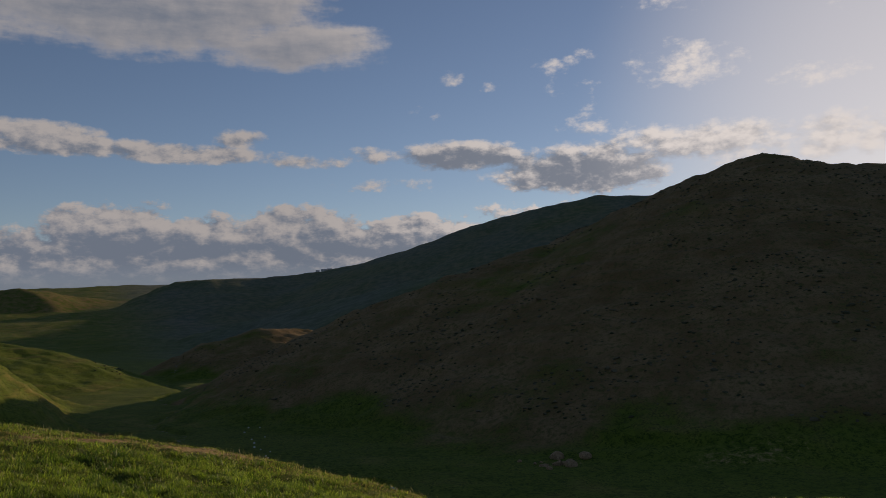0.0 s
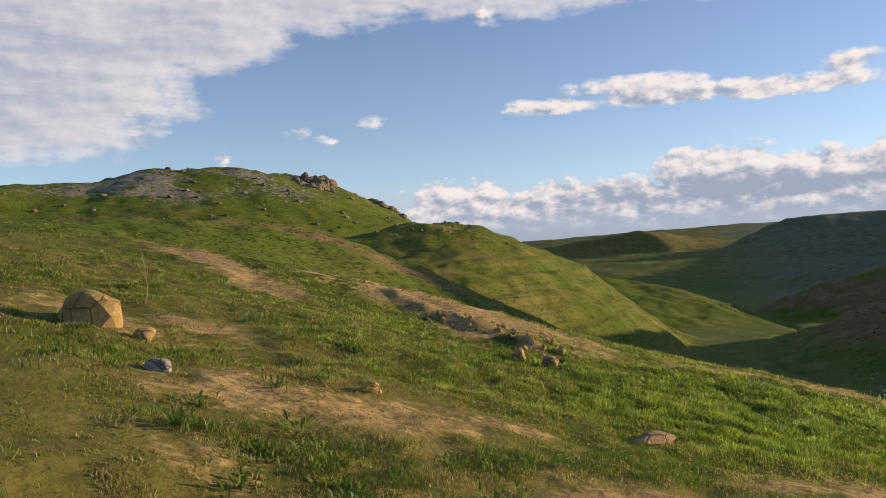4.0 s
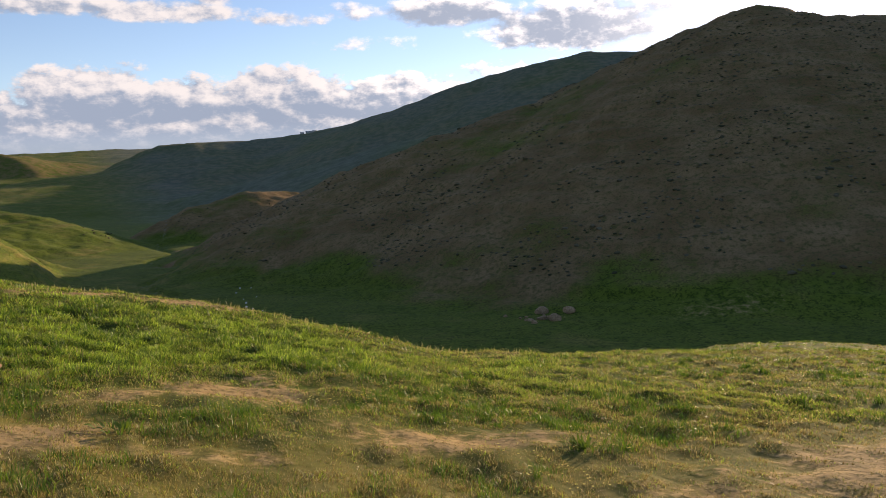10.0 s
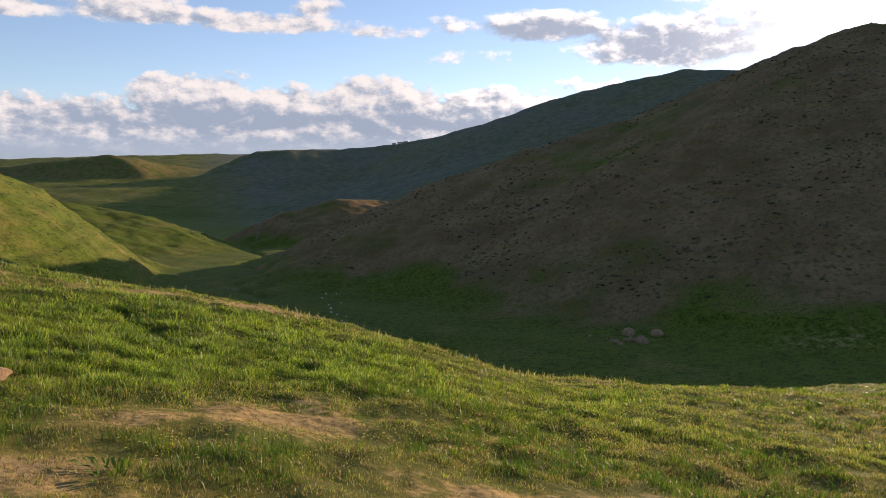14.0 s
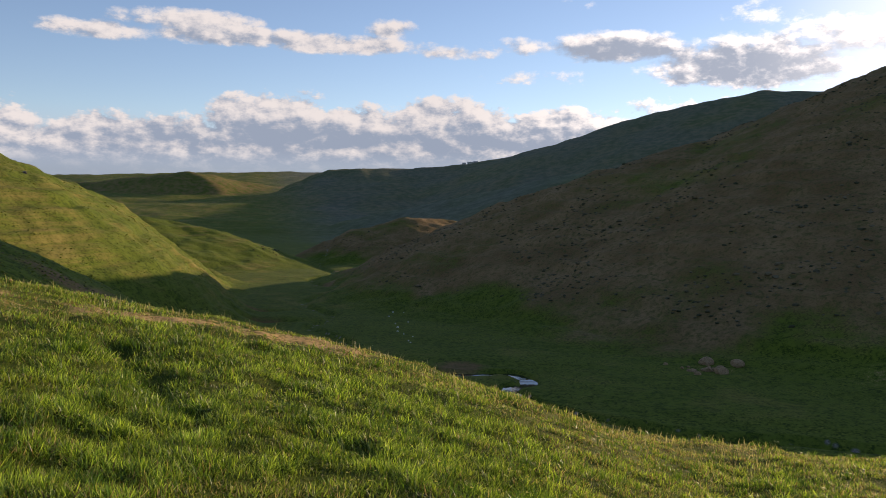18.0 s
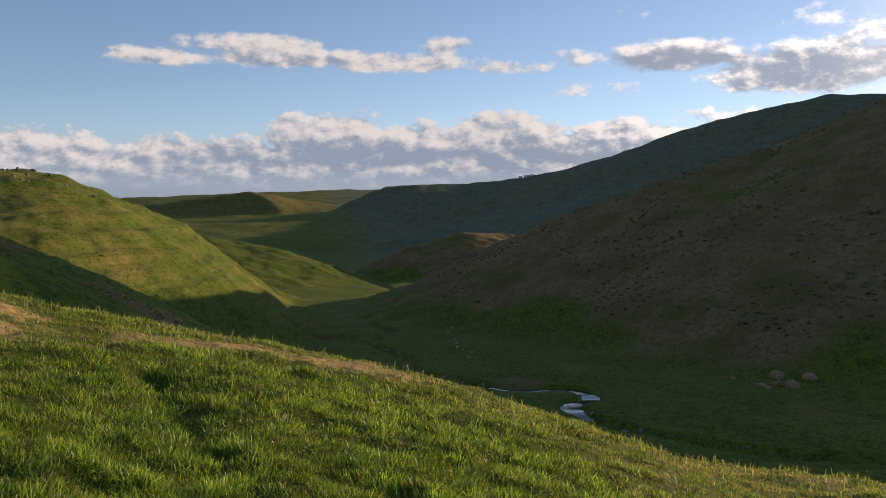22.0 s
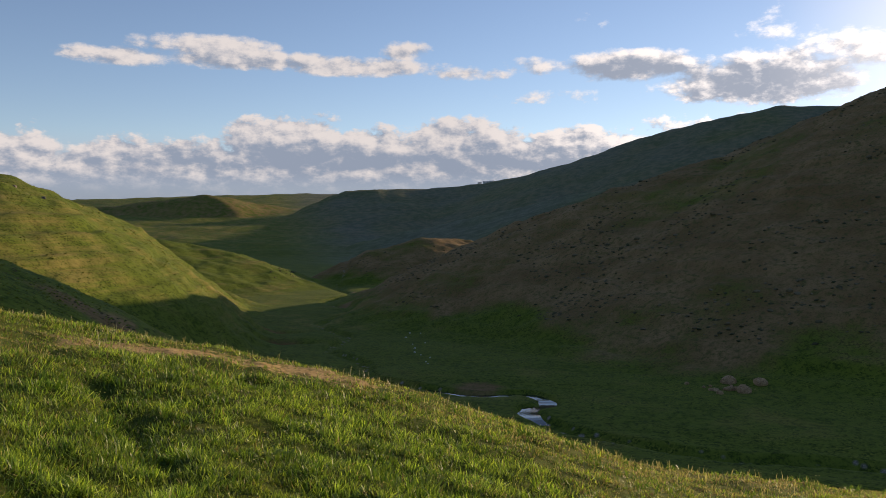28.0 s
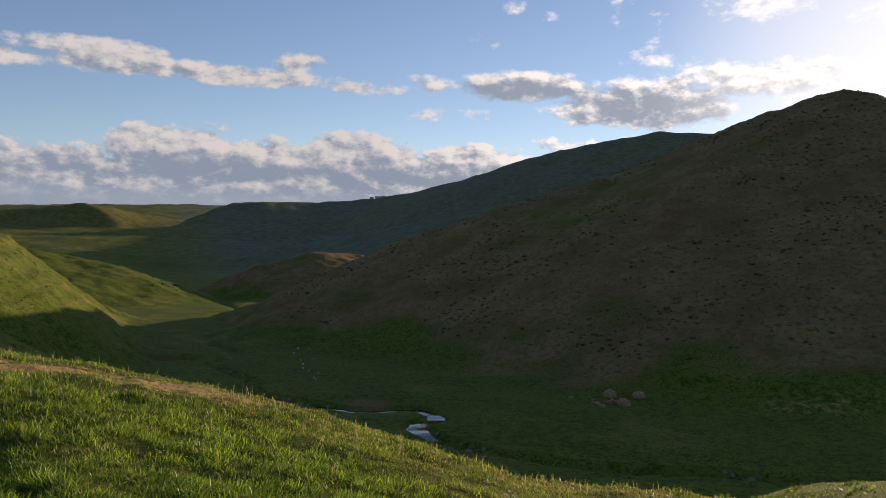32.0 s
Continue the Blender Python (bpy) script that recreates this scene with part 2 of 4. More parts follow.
def higher(a, b, k):
    """The higher of two, rounded where they meet."""
    h = np.clip(0.5 + 0.5 * (a - b) / k, 0, 1)
    return b + (a - b) * h + k * h * (1 - h)


# crests: degrees left of +y, degrees up, metres off, slope towards the shoulder, slope beyond
BROWN_HILL = [(22.0, -5.6, 300, 0.2, 0.6), (18.5, -4.75, 318, 0.25, 0.6), (16.0, -4.0, 318, 0.32, 0.6), (13.8, -3.2, 308, 0.36, 0.6), (11.5, -1.9, 296, 0.42, 0.6), (9.2, -0.75, 286, 0.45, 0.6),
              (6.4, 0.6, 274, 0.46, 0.6), (3.7, 1.7, 264, 0.46, 0.56), (1.3, 2.4, 258, 0.46, 0.5), (-4.9, 4.4, 262, 0.46, 0.44), (-9.7, 5.8, 272, 0.47, 0.42),
              (-14.0, 7.75, 282, 0.48, 0.42), (-17.0, 8.95, 279, 0.5, 0.42), (-19.9, 9.9, 279, 0.5, 0.42), (-23.0, 8.9, 284, 0.5, 0.42),
              (-26.5, 8.4, 300, 0.47, 0.4), (-31.0, 7.4, 318, 0.45, 0.38), (-36.2, 6.6, 345, 0.43, 0.35), (-46.0, 5.8, 370, 0.4, 0.35),
              (-70.0, 5.0, 380, 0.4, 0.35)]
TAIL_HILL = [(10.4, -1.8, 465, 0.5, 0.5), (12.2, -1.2, 445, 0.45, 0.5), (15.4, -1.0, 434, 0.4, 0.55),
             (17.8, -1.65, 427, 0.42, 0.6), (19.4, -2.45, 422, 0.45, 0.6), (21.7, -3.6, 424, 0.45, 0.6), (23.4, -4.5, 428, 0.45, 0.6)]
GREEN_HILL = [(-19.0, 6.9, 1480, 0.5, 0.4), (-13.4, 7.5, 1480, 0.45, 0.4), (-9.0, 7.72, 1490, 0.42, 0.4), (-6.5, 7.35, 1500, 0.42, 0.4),
              (-2.5, 6.55, 1520, 0.42, 0.4), (-0.5, 6.05, 1540, 0.4, 0.4), (4.8, 4.25, 1580, 0.36, 0.3), (7.7, 3.4, 1600, 0.32, 0.2),
              (11.3, 2.9, 1640, 0.3, 0.2), (13.6, 2.6, 1660, 0.28, 0.3), (16.0, 2.45, 1660, 0.22, 0.45), (18.4, 2.45, 1640, 0.3, 0.8),
              (20.5, 2.38, 1630, 0.45, 1.5), (21.1, 1.8, 1580, 0.4, 1.2)]
FOOT_HILL = [(-4.0, 3.4, 900, 0.35, 0.3), (4.0, 2.2, 950, 0.35, 0.3), (10.0, 0.8, 1000, 0.35, 0.3), (15.0, -0.2, 1040, 0.35, 0.3), (19.0, -1.2, 1050, 0.38, 0.32),
             (23.0, -2.4, 1000, 0.4, 0.32)]
SCARP_HILL = [(40.0, 0.6, 1800, 0.5, 0.05), (36.2, 1.15, 1760, 0.5, 0.04), (32.5, 1.7, 1710, 0.5, 0.2), (30.1, 1.98, 1680, 0.5, 0.13),
              (29.0, 1.45, 1630, 0.6, 0.14), (28.2, 0.8, 1590, 0.7, 0.16)]
PLATEAU = [(48.0, 0.9, 2900, 0.085, 0.02), (36.0, 1.2, 2800, 0.085, 0.02), (30.0, 1.85, 2600, 0.1, 0.02), (27.0, 2.0, 2550, 0.095, 0.02), (25.2, 2.1, 2500, 0.088, 0.02),
           (21.0, 2.15, 2500, 0.088, 0.02), (8.0, 2.1, 2600, 0.08, 0.02)]
ROCKY_HILL = [(110.0, 5.0, 330, 0.25, 0.3), (88.0, 5.4, 330, 0.27, 0.3), (75.0, 5.9, 340, 0.28, 0.3), (68.8, 6.3, 350, 0.28, 0.3),
              (63.9, 7.1, 360, 0.3, 0.35), (61.2, 7.32, 366, 0.3, 0.4), (58.7, 7.5, 372, 0.32, 0.45), (56.8, 6.95, 378, 0.36, 0.5),
              (53.8, 6.75, 384, 0.46, 0.55), (52.2, 6.0, 388, 0.55, 0.6), (51.2, 5.2, 392, 0.5, 0.6), (49.2, 4.6, 396, 0.5, 0.6),
              (47.3, 3.4, 400, 0.55, 0.6), (45.0, 1.2, 405, 0.5, 0.5), (41.0, -1.5, 420, 0.4, 0.5)]
KNOLL = [(56.0, 1.8, 165, 0.2, 0.2), (51.7, 2.7, 175, 0.22, 0.24), (49.7, 3.05, 180, 0.24, 0.26), (46.1, 3.42, 190, 0.3, 0.3),
         (43.3, 3.05, 206, 0.36, 0.45), (40.9, 2.2, 228, 0.42, 0.8), (38.5, 1.2, 255, 0.48, 1.1), (37.0, 0.7, 272, 0.5, 1.2)]
LOBE = [(37.0, 0.7, 272, 0.5, 1.2), (36.0, 0.1, 280, 0.5, 1.25), (34.8, -0.7, 286, 0.5, 1.3), (33.2, -1.65, 288, 0.5, 1.3), (31.2, -2.95, 286, 0.5, 1.3), (29.2, -4.25, 282, 0.5, 1.3),
        (27.7, -5.3, 276, 0.5, 1.2), (26.8, -5.9, 270, 0.5, 1.0)]
SPUR = [(37.0, -0.2, 400, 0.26, 0.6), (35.0, -1.0, 392, 0.26, 0.6), (33.2, -1.3, 390, 0.25, 0.6), (31.2, -1.45, 396, 0.25, 0.6), (29.2, -1.9, 408, 0.25, 0.6), (26.8, -2.95, 430, 0.25, 0.6),
        (25.2, -3.65, 445, 0.25, 0.55), (24.1, -4.1, 455, 0.25, 0.5)]
NEAR_RIDGE = [(95.0, 4.4, 62, 0.12, 0.1), (75.0, 4.1, 66, 0.14, 0.1), (60.6, 3.9, 74, 0.2, 0.2), (55.5, 3.35, 79, 0.5, 0.5), (52.1, 2.0, 85, 0.7, 0.7),
              (47.4, -0.5, 94, 0.65, 0.65), (43.5, -2.3, 101, 0.5, 0.5), (39.5, -4.5, 106, 0.45, 0.45), (36.5, -6.2, 108, 0.4, 0.4), (33.5, -8.2, 110, 0.4, 0.4)]


def crest(rows, soft, bend=0.0):
    az, el, d, near, far = np.array(rows, float).T
    az, el = np.radians(az), np.radians(el)
    pts = np.stack([-np.sin(az) * d, np.cos(az) * d, np.tan(el) * d], 1)

    def height(x, y):
        top = np.full(np.shape(x), -1e4)
        for i in range(len(pts) - 1):
            a, b = pts[i], pts[i + 1]
            e = b - a
            s = np.clip(((x - a[0]) * e[0] + (y - a[1]) * e[1]) / (e[0] ** 2 + e[1] ** 2), 0, 1)
            cx, cy, cz = a[0] + s * e[0], a[1] + s * e[1], a[2] + s * e[2]
            dx, dy = x - cx, y - cy
            away = np.sqrt(dx * dx + dy * dy) + 1e-6
            side = step((dx * cx + dy * cy) / (away * np.sqrt(cx * cx + cy * cy)), -0.5, 0.5)
            slope = (near[i] * (1 - s) + near[i + 1] * s) * (1 - side) + (far[i] * (1 - s) + far[i + 1] * s) * side
            top = np.maximum(top, cz - slope * (np.sqrt(away * away + soft * soft) - soft) - bend * away * away)
        return top

    return height


HILLS = [(crest(BROWN_HILL, 8), 2), (crest(GREEN_HILL, 20), 4), (crest(SCARP_HILL, 6), 3), (crest(PLATEAU, 20), 4), (crest(ROCKY_HILL, 5, 0.0007), 2),
         (crest(KNOLL, 9, 0.0045), 2), (crest(SPUR, 6, 0.0006), 1.5), (crest(NEAR_RIDGE, 5, 0.006), 2), (crest(FOOT_HILL, 10), 3),
         (crest(LOBE, 5, 0.0008), 1.5), (crest(TAIL_HILL, 8), 2)]

# the brook's line over the valley floor, from upstream to far downstream
BROOK = [(160, 40), (95, 70), (60, 80), (35, 86), (18, 90), (8, 90), (-1.7, 94), (-7.1, 97.2), (-9.6, 98.6), (-14, 105), (-14.6, 108.5), (-12.8, 112), (-13.6, 116.5), (-17.6, 119.4),
         (-24, 117.5), (-34, 122), (-44, 128), (-50, 142), (-62, 156), (-66, 178), (-82, 200), (-86, 236), (-108, 270), (-112, 305), (-136, 350), (-150, 400),
         (-182, 450), (-190, 520), (-235, 590), (-262, 680), (-330, 780), (-430, 900)]


def curl(rows, n):
    """A smooth line through the points, n steps between two."""
    p = np.array(rows, float)
    p = np.vstack([2 * p[0] - p[1], p, 2 * p[-1] - p[-2]])
    t = np.linspace(0, 1, n, endpoint=False)[:, None]
    out = []
    for a, b, c, d in zip(p[:-3], p[1:-2], p[2:-1], p[3:]):
        out.append(0.5 * (2 * b + (c - a) * t + (2 * a - 5 * b + 4 * c - d) * t ** 2 + (3 * b - a - 3 * c + d) * t ** 3))
    return np.vstack(out + [p[-2:-1]])


BROOK_LINE = curl(BROOK, 8)


def to_brook(x, y):
    """Metres to the brook's line; 30 for all that lies further off."""
    x, y = np.asarray(x, float), np.asarray(y, float)
    close = (y > 35) & (y < 920) & (floor_height(x, y) > -1e3) & (np.abs(x + 0.46 * (y - 80)) < 190)
    out = np.full(np.shape(x), 30.0)
    if close.any():
        out[close] = np.minimum(30.0, brook_way(x[close], y[close]))
    return out


def brook_way(x, y):
    best = np.full(np.shape(x), 1e9)
    for a, b in zip(BROOK_LINE[:-1], BROOK_LINE[1:]):
        e = b - a
        s = np.clip(((x - a[0]) * e[0] + (y - a[1]) * e[1]) / (e @ e), 0, 1)
        best = np.minimum(best, (x - a[0] - s * e[0]) ** 2 + (y - a[1] - s * e[1]) ** 2)
    return np.sqrt(best)


def floor_height(x, y):
    t = -0.37 * x + 0.93 * (y - 92)
    return -23.6 - 0.02 * np.clip(t, -300, 800) + 0.012 * np.clip(t - 900, 0, 3000)


def scarp_line(x):
    """Where the low broken earth bank runs."""
    return 9.1 + 0.38 * np.clip(-x - 7.4, 0, 5.5) + 0.35 * swell(x, x * 0 + 3.1, 2.1, 5) + 0.2 * swell(x, x * 0 + 8.1, 0.7, 6)


def along(rows, x, y):
    """Metres to a line of points in the plan."""
    best = np.full(np.shape(x), 1e9)
    for (ax, ay), (bx, by) in zip(rows[:-1], rows[1:]):
        s = np.clip(((x - ax) * (bx - ax) + (y - ay) * (by - ay)) / ((bx - ax) ** 2 + (by - ay) ** 2), 0, 1)
        best = np.minimum(best, np.hypot(x - ax - s * (bx - ax), y - ay - s * (by - ay)))
    return best


# the lip of the earth bank on the brow: its line, and how far it stands up along it
LIP = [(-8.5, 12.6), (-10.3, 13.4), (-11.7, 12.6), (-13.2, 11.6), (-14.6, 10.6), (-17.0, 9.6), (-20.0, 9.0)]
LIP_X = [-24.0, -20.0, -17.5, -15.0, -13.5, -12.0, -11.0, -9.0, -7.0, -5.0]
LIP_Z = [0.0, 0.1, 0.2, 0.2, 0.2, 0.15, 0.1, 0.05, 0.0, 0.0]


BROW_Y, BROW_BEND = 10.5, 0.022
# swells and dips of the shoulder: x, y, reach, height
SWELLS = [(-4.4, 14.6, 2.4, 0.22), (-3.2, 15.6, 2.0, 0.10), (-7.0, 14.8, 1.8, 0.10), (0.2, 16.0, 2.2, 0.10), (0.5, 12.3, 1.8, -0.12), (8.5, 21.0, 3.0, 0.12), (5.8, 18.5, 3.2, -0.2), (-11.5, 14.7, 1.4, -0.4)]


def shoulder(x, y):
    """The grassy shoulder where the camera stands."""
    left = np.where(x > -20, -np.minimum(x, 0), 20 + 0.28 * (-np.minimum(x, 0) - 20))
    z = -1.5 + 0.175 * left - 0.065 * np.maximum(x, 0) - 0.11 * y
    right = step(x, -1, 8)
    s = np.maximum(0, y - (BROW_Y + (12 - BROW_Y) * right))
    bend = BROW_BEND + (0.0075 - BROW_BEND) * right
    turn = 11 + 11 * right
    z = z - bend * np.minimum(s, turn) ** 2 - (0.36 - 0.03 * right) * np.maximum(s - turn, 0)
    z = z - 0.018 * np.maximum(0, x - 28) ** 2 * (np.maximum(0, x - 28) < 12) - (x >= 40) * (2.6 + 0.4 * (x - 40))
    off = y - scarp_line(x)
    bank = step(off, -0.25, 0.15) * step(-x, 7.0, 7.8) * (1 - step(off, 0.8, 3.5)) * (1 - step(-x, 11.5, 13.5))
    away = np.hypot(x + 12.5, y - 13.2)
    lip = np.where(away < 14, np.exp(-(along(LIP, x, y) / 1.7) ** 2), 0) * np.interp(x, LIP_X, LIP_Z)
    for sx, sy, sr, sz in SWELLS:
        lip = lip + sz * np.exp(-((x - sx) ** 2 + (y - sy) ** 2) / sr ** 2)
    return z + 0.12 * bank + lip


# a dry gully between the two lobes of the sunlit hill
GULLY = [(-182, 254), (-142, 236), (-123, 231), (-100, 228)]


# a runnel down the flank of the brown hill
RUNNEL = [(-69, 287), (-58, 277), (-47, 271), (-34, 266), (-19, 257)]


def land(x, y, fine=True):
    x, y = np.asarray(x, float), np.asarray(y, float)
    r = np.hypot(x, y)
    z = floor_height(x, y)
    hills = np.full(np.shape(x), -1e4)
    for h, k in HILLS:
        hills = higher(hills, h(x, y), k)
    relief = rough(x, y, 60, 3, 11) * 3.0 * step(r, 120, 400) + rough(x, y, 14, 3, 21) * 0.7 * step(r, 45, 120)
    bands = (swell(hills * 5.0, (x - y) * 0.22, 9, 171) * 0.85 + swell(hills * 9.0, (x - y) * 0.35, 9, 172) * 0.45) * step(r, 60, 110) * (1 - step(r, 500, 700))
    lumps = rough(x, y, 5.5, 3, 211) * 0.6 * step(r, 40, 80) * (1 - step(r, 600, 900)) + rough(x, y, 130, 3, 221) * 2.2 * step(r, 600, 1100)
    hills = hills + relief + bands + lumps - 5.0 * np.exp(-((x + 127) ** 2 + (y - 106) ** 2) / 260)
    hills = hills - 6.0 * np.exp(-(along(GULLY, x, y) / 15) ** 2) - 2.2 * np.exp(-(along(RUNNEL, x, y) / 6) ** 2)
    z = higher(z + rough(x, y, 18, 3, 31) * 0.35, hills, 3)
    z = higher(z, shoulder(x, y), 1.5)
    for hx, hy in ((-86.0, 178.0), (-75.0, 162.0)):
        z = z - 2.0 * np.exp(-((0.9 * (x - hx) + 0.43 * (y - hy)) / 6.5) ** 2 - ((0.9 * (y - hy) - 0.43 * (x - hx)) / 2.4) ** 2)
    away = to_brook(x, y)
    z = z - 0.8 * (1 - step(away + 0.5 * swell(x, y, 3, 7), 1.0, 1.9)) - 0.4 * (1 - step(away, 2, 9))
    if fine:
        z = z + turf_relief(x, y) * (1 - step(r, 60, 140))
    return z


# a cattle-trodden rut in the slope: from, to
RUT = ((-5.3, 10.5), (-3.7, 9.0))


def turf_relief(x, y):
    """Hummocks of the near turf, the broken bank and the rut."""
    z = 0.10 * rough(x, y, 2.6, 3, 41) + 0.07 * rough(x, y, 0.55, 2, 51)
    z = z + 0.08 * rough(x, y, 0.7, 3, 191) * np.exp(-((y - scarp_line(x) - 0.2) / 0.6) ** 2) * step(-x, 6.8, 7.6) * (1 - step(-x, 12, 14))
    (ax, ay), (bx, by) = RUT
    s = np.clip(((x - ax) * (bx - ax) + (y - ay) * (by - ay)) / ((bx - ax) ** 2 + (by - ay) ** 2), 0, 1)
    off = np.hypot(x - ax - s * (bx - ax), y - ay - s * (by - ay)) + 0.12 * swell(x, y, 0.6, 341)
    return z - 0.11 * np.exp(-(off / 0.16) ** 2)


def near_land(x, y):
    """The same ground, for spots on the shoulder."""
    return shoulder(x, y) + turf_relief(x, y)


def ridge_crown(x, y):
    """1 along the crest of the near ridge, fading over a few metres."""
    az, d = np.array([(33, 63), (40, 67), (46, 66), (55, 73), (62, 74), (75, 66), (95, 62)], float).T
    return np.exp(-((np.hypot(x, y) + 1.0 - np.interp(np.degrees(np.arctan2(-x, y)), az, d, left=0, right=0)) / 3.5) ** 2)


def ground_at(x, y):
    return float(land(np.array([x]), np.array([y]))[0])


# ---- materials ----
def surface(name, rough=0.9, spec=0.2):
    m = bpy.data.materials.new(name)
    m.use_nodes = True
    n = Nodes(m.node_tree)
    b = m.node_tree.nodes["Principled BSDF"]
    b.inputs["Roughness"].default_value = rough
    b.inputs["Specular IOR Level"].default_value = spec
    return m, n, b


def bumped(n, b, height, strength, distance):
    node = n.make("ShaderNodeBump")
    n.put(node.inputs["Height"], height)
    n.put(node.inputs["Strength"], strength)
    n.put(node.inputs["Distance"], distance)
    n.put(b.inputs["Normal"], node.outputs[0])


def ground_material():
    m, n, b = surface("turf_and_earth", 0.95, 0.1)
    at = n.make("ShaderNodeTexCoord").outputs["Object"]
    cover = n.make("ShaderNodeVertexColor", layer_name="cover")
    split = n.make("ShaderNodeSeparateColor")
    n.put(split.inputs[0], cover.outputs[0])
    bare, dry, stony = split.outputs
    brown = cover.outputs["Alpha"]
    bands = n.noise(n.vec("MULTIPLY", at, (0.05, 0.05, 1.7)), 1.0, 5, 0.65)
    big, mid, small, tiny = (n.noise(at, s, d, 0.6) for s, d in ((0.012, 5), (0.09, 6), (0.9, 5), (7.0, 4)))
    green = n.mix(n.span(mid, 0.35, 0.68), (0.090, 0.135, 0.014), (0.180, 0.210, 0.030))
    grain = n.noise(at, 2.6, 4, 0.65)
    green = n.mix(n.span(grain, 0.40, 0.62), (0.044, 0.070, 0.008), green)
    green = n.mix(n.span(small, 0.42, 0.6), green, (0.120, 0.160, 0.020))
    straw = n.mix(n.span(small, 0.3, 0.7), (0.200, 0.165, 0.042), (0.30, 0.235, 0.075))
    turf = n.mix(n.math("MULTIPLY", n.span(n.math("ADD", dry, n.math("ADD", n.math("MULTIPLY_ADD", mid, 0.8, -0.4), n.math("MULTIPLY_ADD", bands, 1.1, -0.55))), 0.25, 0.95), 0.9), green, straw)
    # lighter, greyer colour on the far slopes, standing in for haze
    far_haze = n.make("ShaderNodeVertexColor", layer_name="far_haze").outputs[0]
    turf = n.mix(n.math("MULTIPLY", far_haze, 0.85), turf, n.mix(n.span(mid, 0.35, 0.65), (0.110, 0.125, 0.095), (0.170, 0.185, 0.145)))
    dun = n.mix(n.span(mid, 0.3, 0.7), (0.185, 0.105, 0.046), (0.290, 0.180, 0.088))
    dun = n.mix(n.span(small, 0.45, 0.7), dun, (0.110, 0.095, 0.032))
    turf = n.mix(n.math("MULTIPLY", n.span(n.math("ADD", brown, n.math("MULTIPLY_ADD", mid, 1.2, -0.6)), 0.12, 0.75), 0.92), turf, dun)
    earth = n.mix(n.span(tiny, 0.3, 0.7), (0.33, 0.205, 0.078), (0.56, 0.39, 0.160))
    earth = n.mix(n.span(small, 0.35, 0.7), earth, (0.37, 0.26, 0.120))
    earth = n.mix(n.span(n.noise(at, 16.0, 4, 0.65), 0.5, 0.62, 0.0, 0.75), earth, (0.13, 0.105, 0.035))
    where = n.span(n.math("ADD", bare, n.math("ADD", n.math("MULTIPLY_ADD", small, 1.3, -0.65), n.math("MULTIPLY_ADD", tiny, 0.8, -0.4))), 0.38, 0.66)
    col = n.mix(where, turf, earth)
    stone = n.mix(n.span(tiny, 0.35, 0.7), (0.17, 0.15, 0.125), (0.33, 0.30, 0.25))
    peb = n.span(n.math("ADD", stony, n.math("MULTIPLY_ADD", n.cells(at, 0.55), -1.1, 0.35)), 0.35, 0.55)
    col = n.mix(peb, col, stone)
    # low cushions and tussocks on the slopes
    tuss = n.span(n.cells(at, 0.42), 0.36, 0.2)
    tuss = n.math("MULTIPLY", tuss, n.span(big, 0.42, 0.6))
    col = n.mix(n.math("MULTIPLY", tuss, 0.25), col, (0.05, 0.068, 0.02))
    col = n.mix(n.span(grain, 0.36, 0.5, 0.35, 0.0), col, (0.035, 0.045, 0.014))
    # soil and thatch colour, with the shade of the standing grass put into it
    grass_shade = n.make("ShaderNodeVertexColor", layer_name="sward").outputs[0]
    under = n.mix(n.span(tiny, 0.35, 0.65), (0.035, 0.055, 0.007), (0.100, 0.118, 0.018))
    col = n.mix(n.math("MULTIPLY", n.math("MULTIPLY", grass_shade, n.math("SUBTRACT", 1.0, where)), n.span(tiny, 0.3, 0.6, 0.55, 0.95)), col, under)
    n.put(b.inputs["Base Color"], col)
    lump = n.math("ADD", n.math("MULTIPLY", small, 0.5), n.math("MULTIPLY", tiny, 0.25))
    lump = n.math("ADD", lump, n.math("MULTIPLY", bands, 0.5))
    lump = n.math("ADD", lump, n.math("MULTIPLY", tuss, 0.4))
    bumped(n, b, lump, 0.45, 0.25)
    return m


turf = ground_material()


def blade_material(name, warm=0.0):
    """Grass blades: the colour rides on the blades, light shines through them a little."""
    m, n, b = surface(name, 0.45, 0.5)
    tint = n.make("ShaderNodeVertexColor", layer_name="tint").outputs[0]
    n.put(b.inputs["Base Color"], tint)
    thin = n.make("ShaderNodeBsdfTranslucent")
    n.put(thin.inputs["Color"], n.mix(1.0, tint, (1.15, 1.17, 0.75), "MULTIPLY"))
    both = n.make("ShaderNodeMixShader")
    n.put(both.inputs[0], 0.5)
    n.put(both.inputs[1], b.outputs[0])
    n.put(both.inputs[2], thin.outputs[0])
    n.put(m.node_tree.nodes["Material Output"].inputs["Surface"], both.outputs[0])
    return m


blade = blade_material("grass_blades")

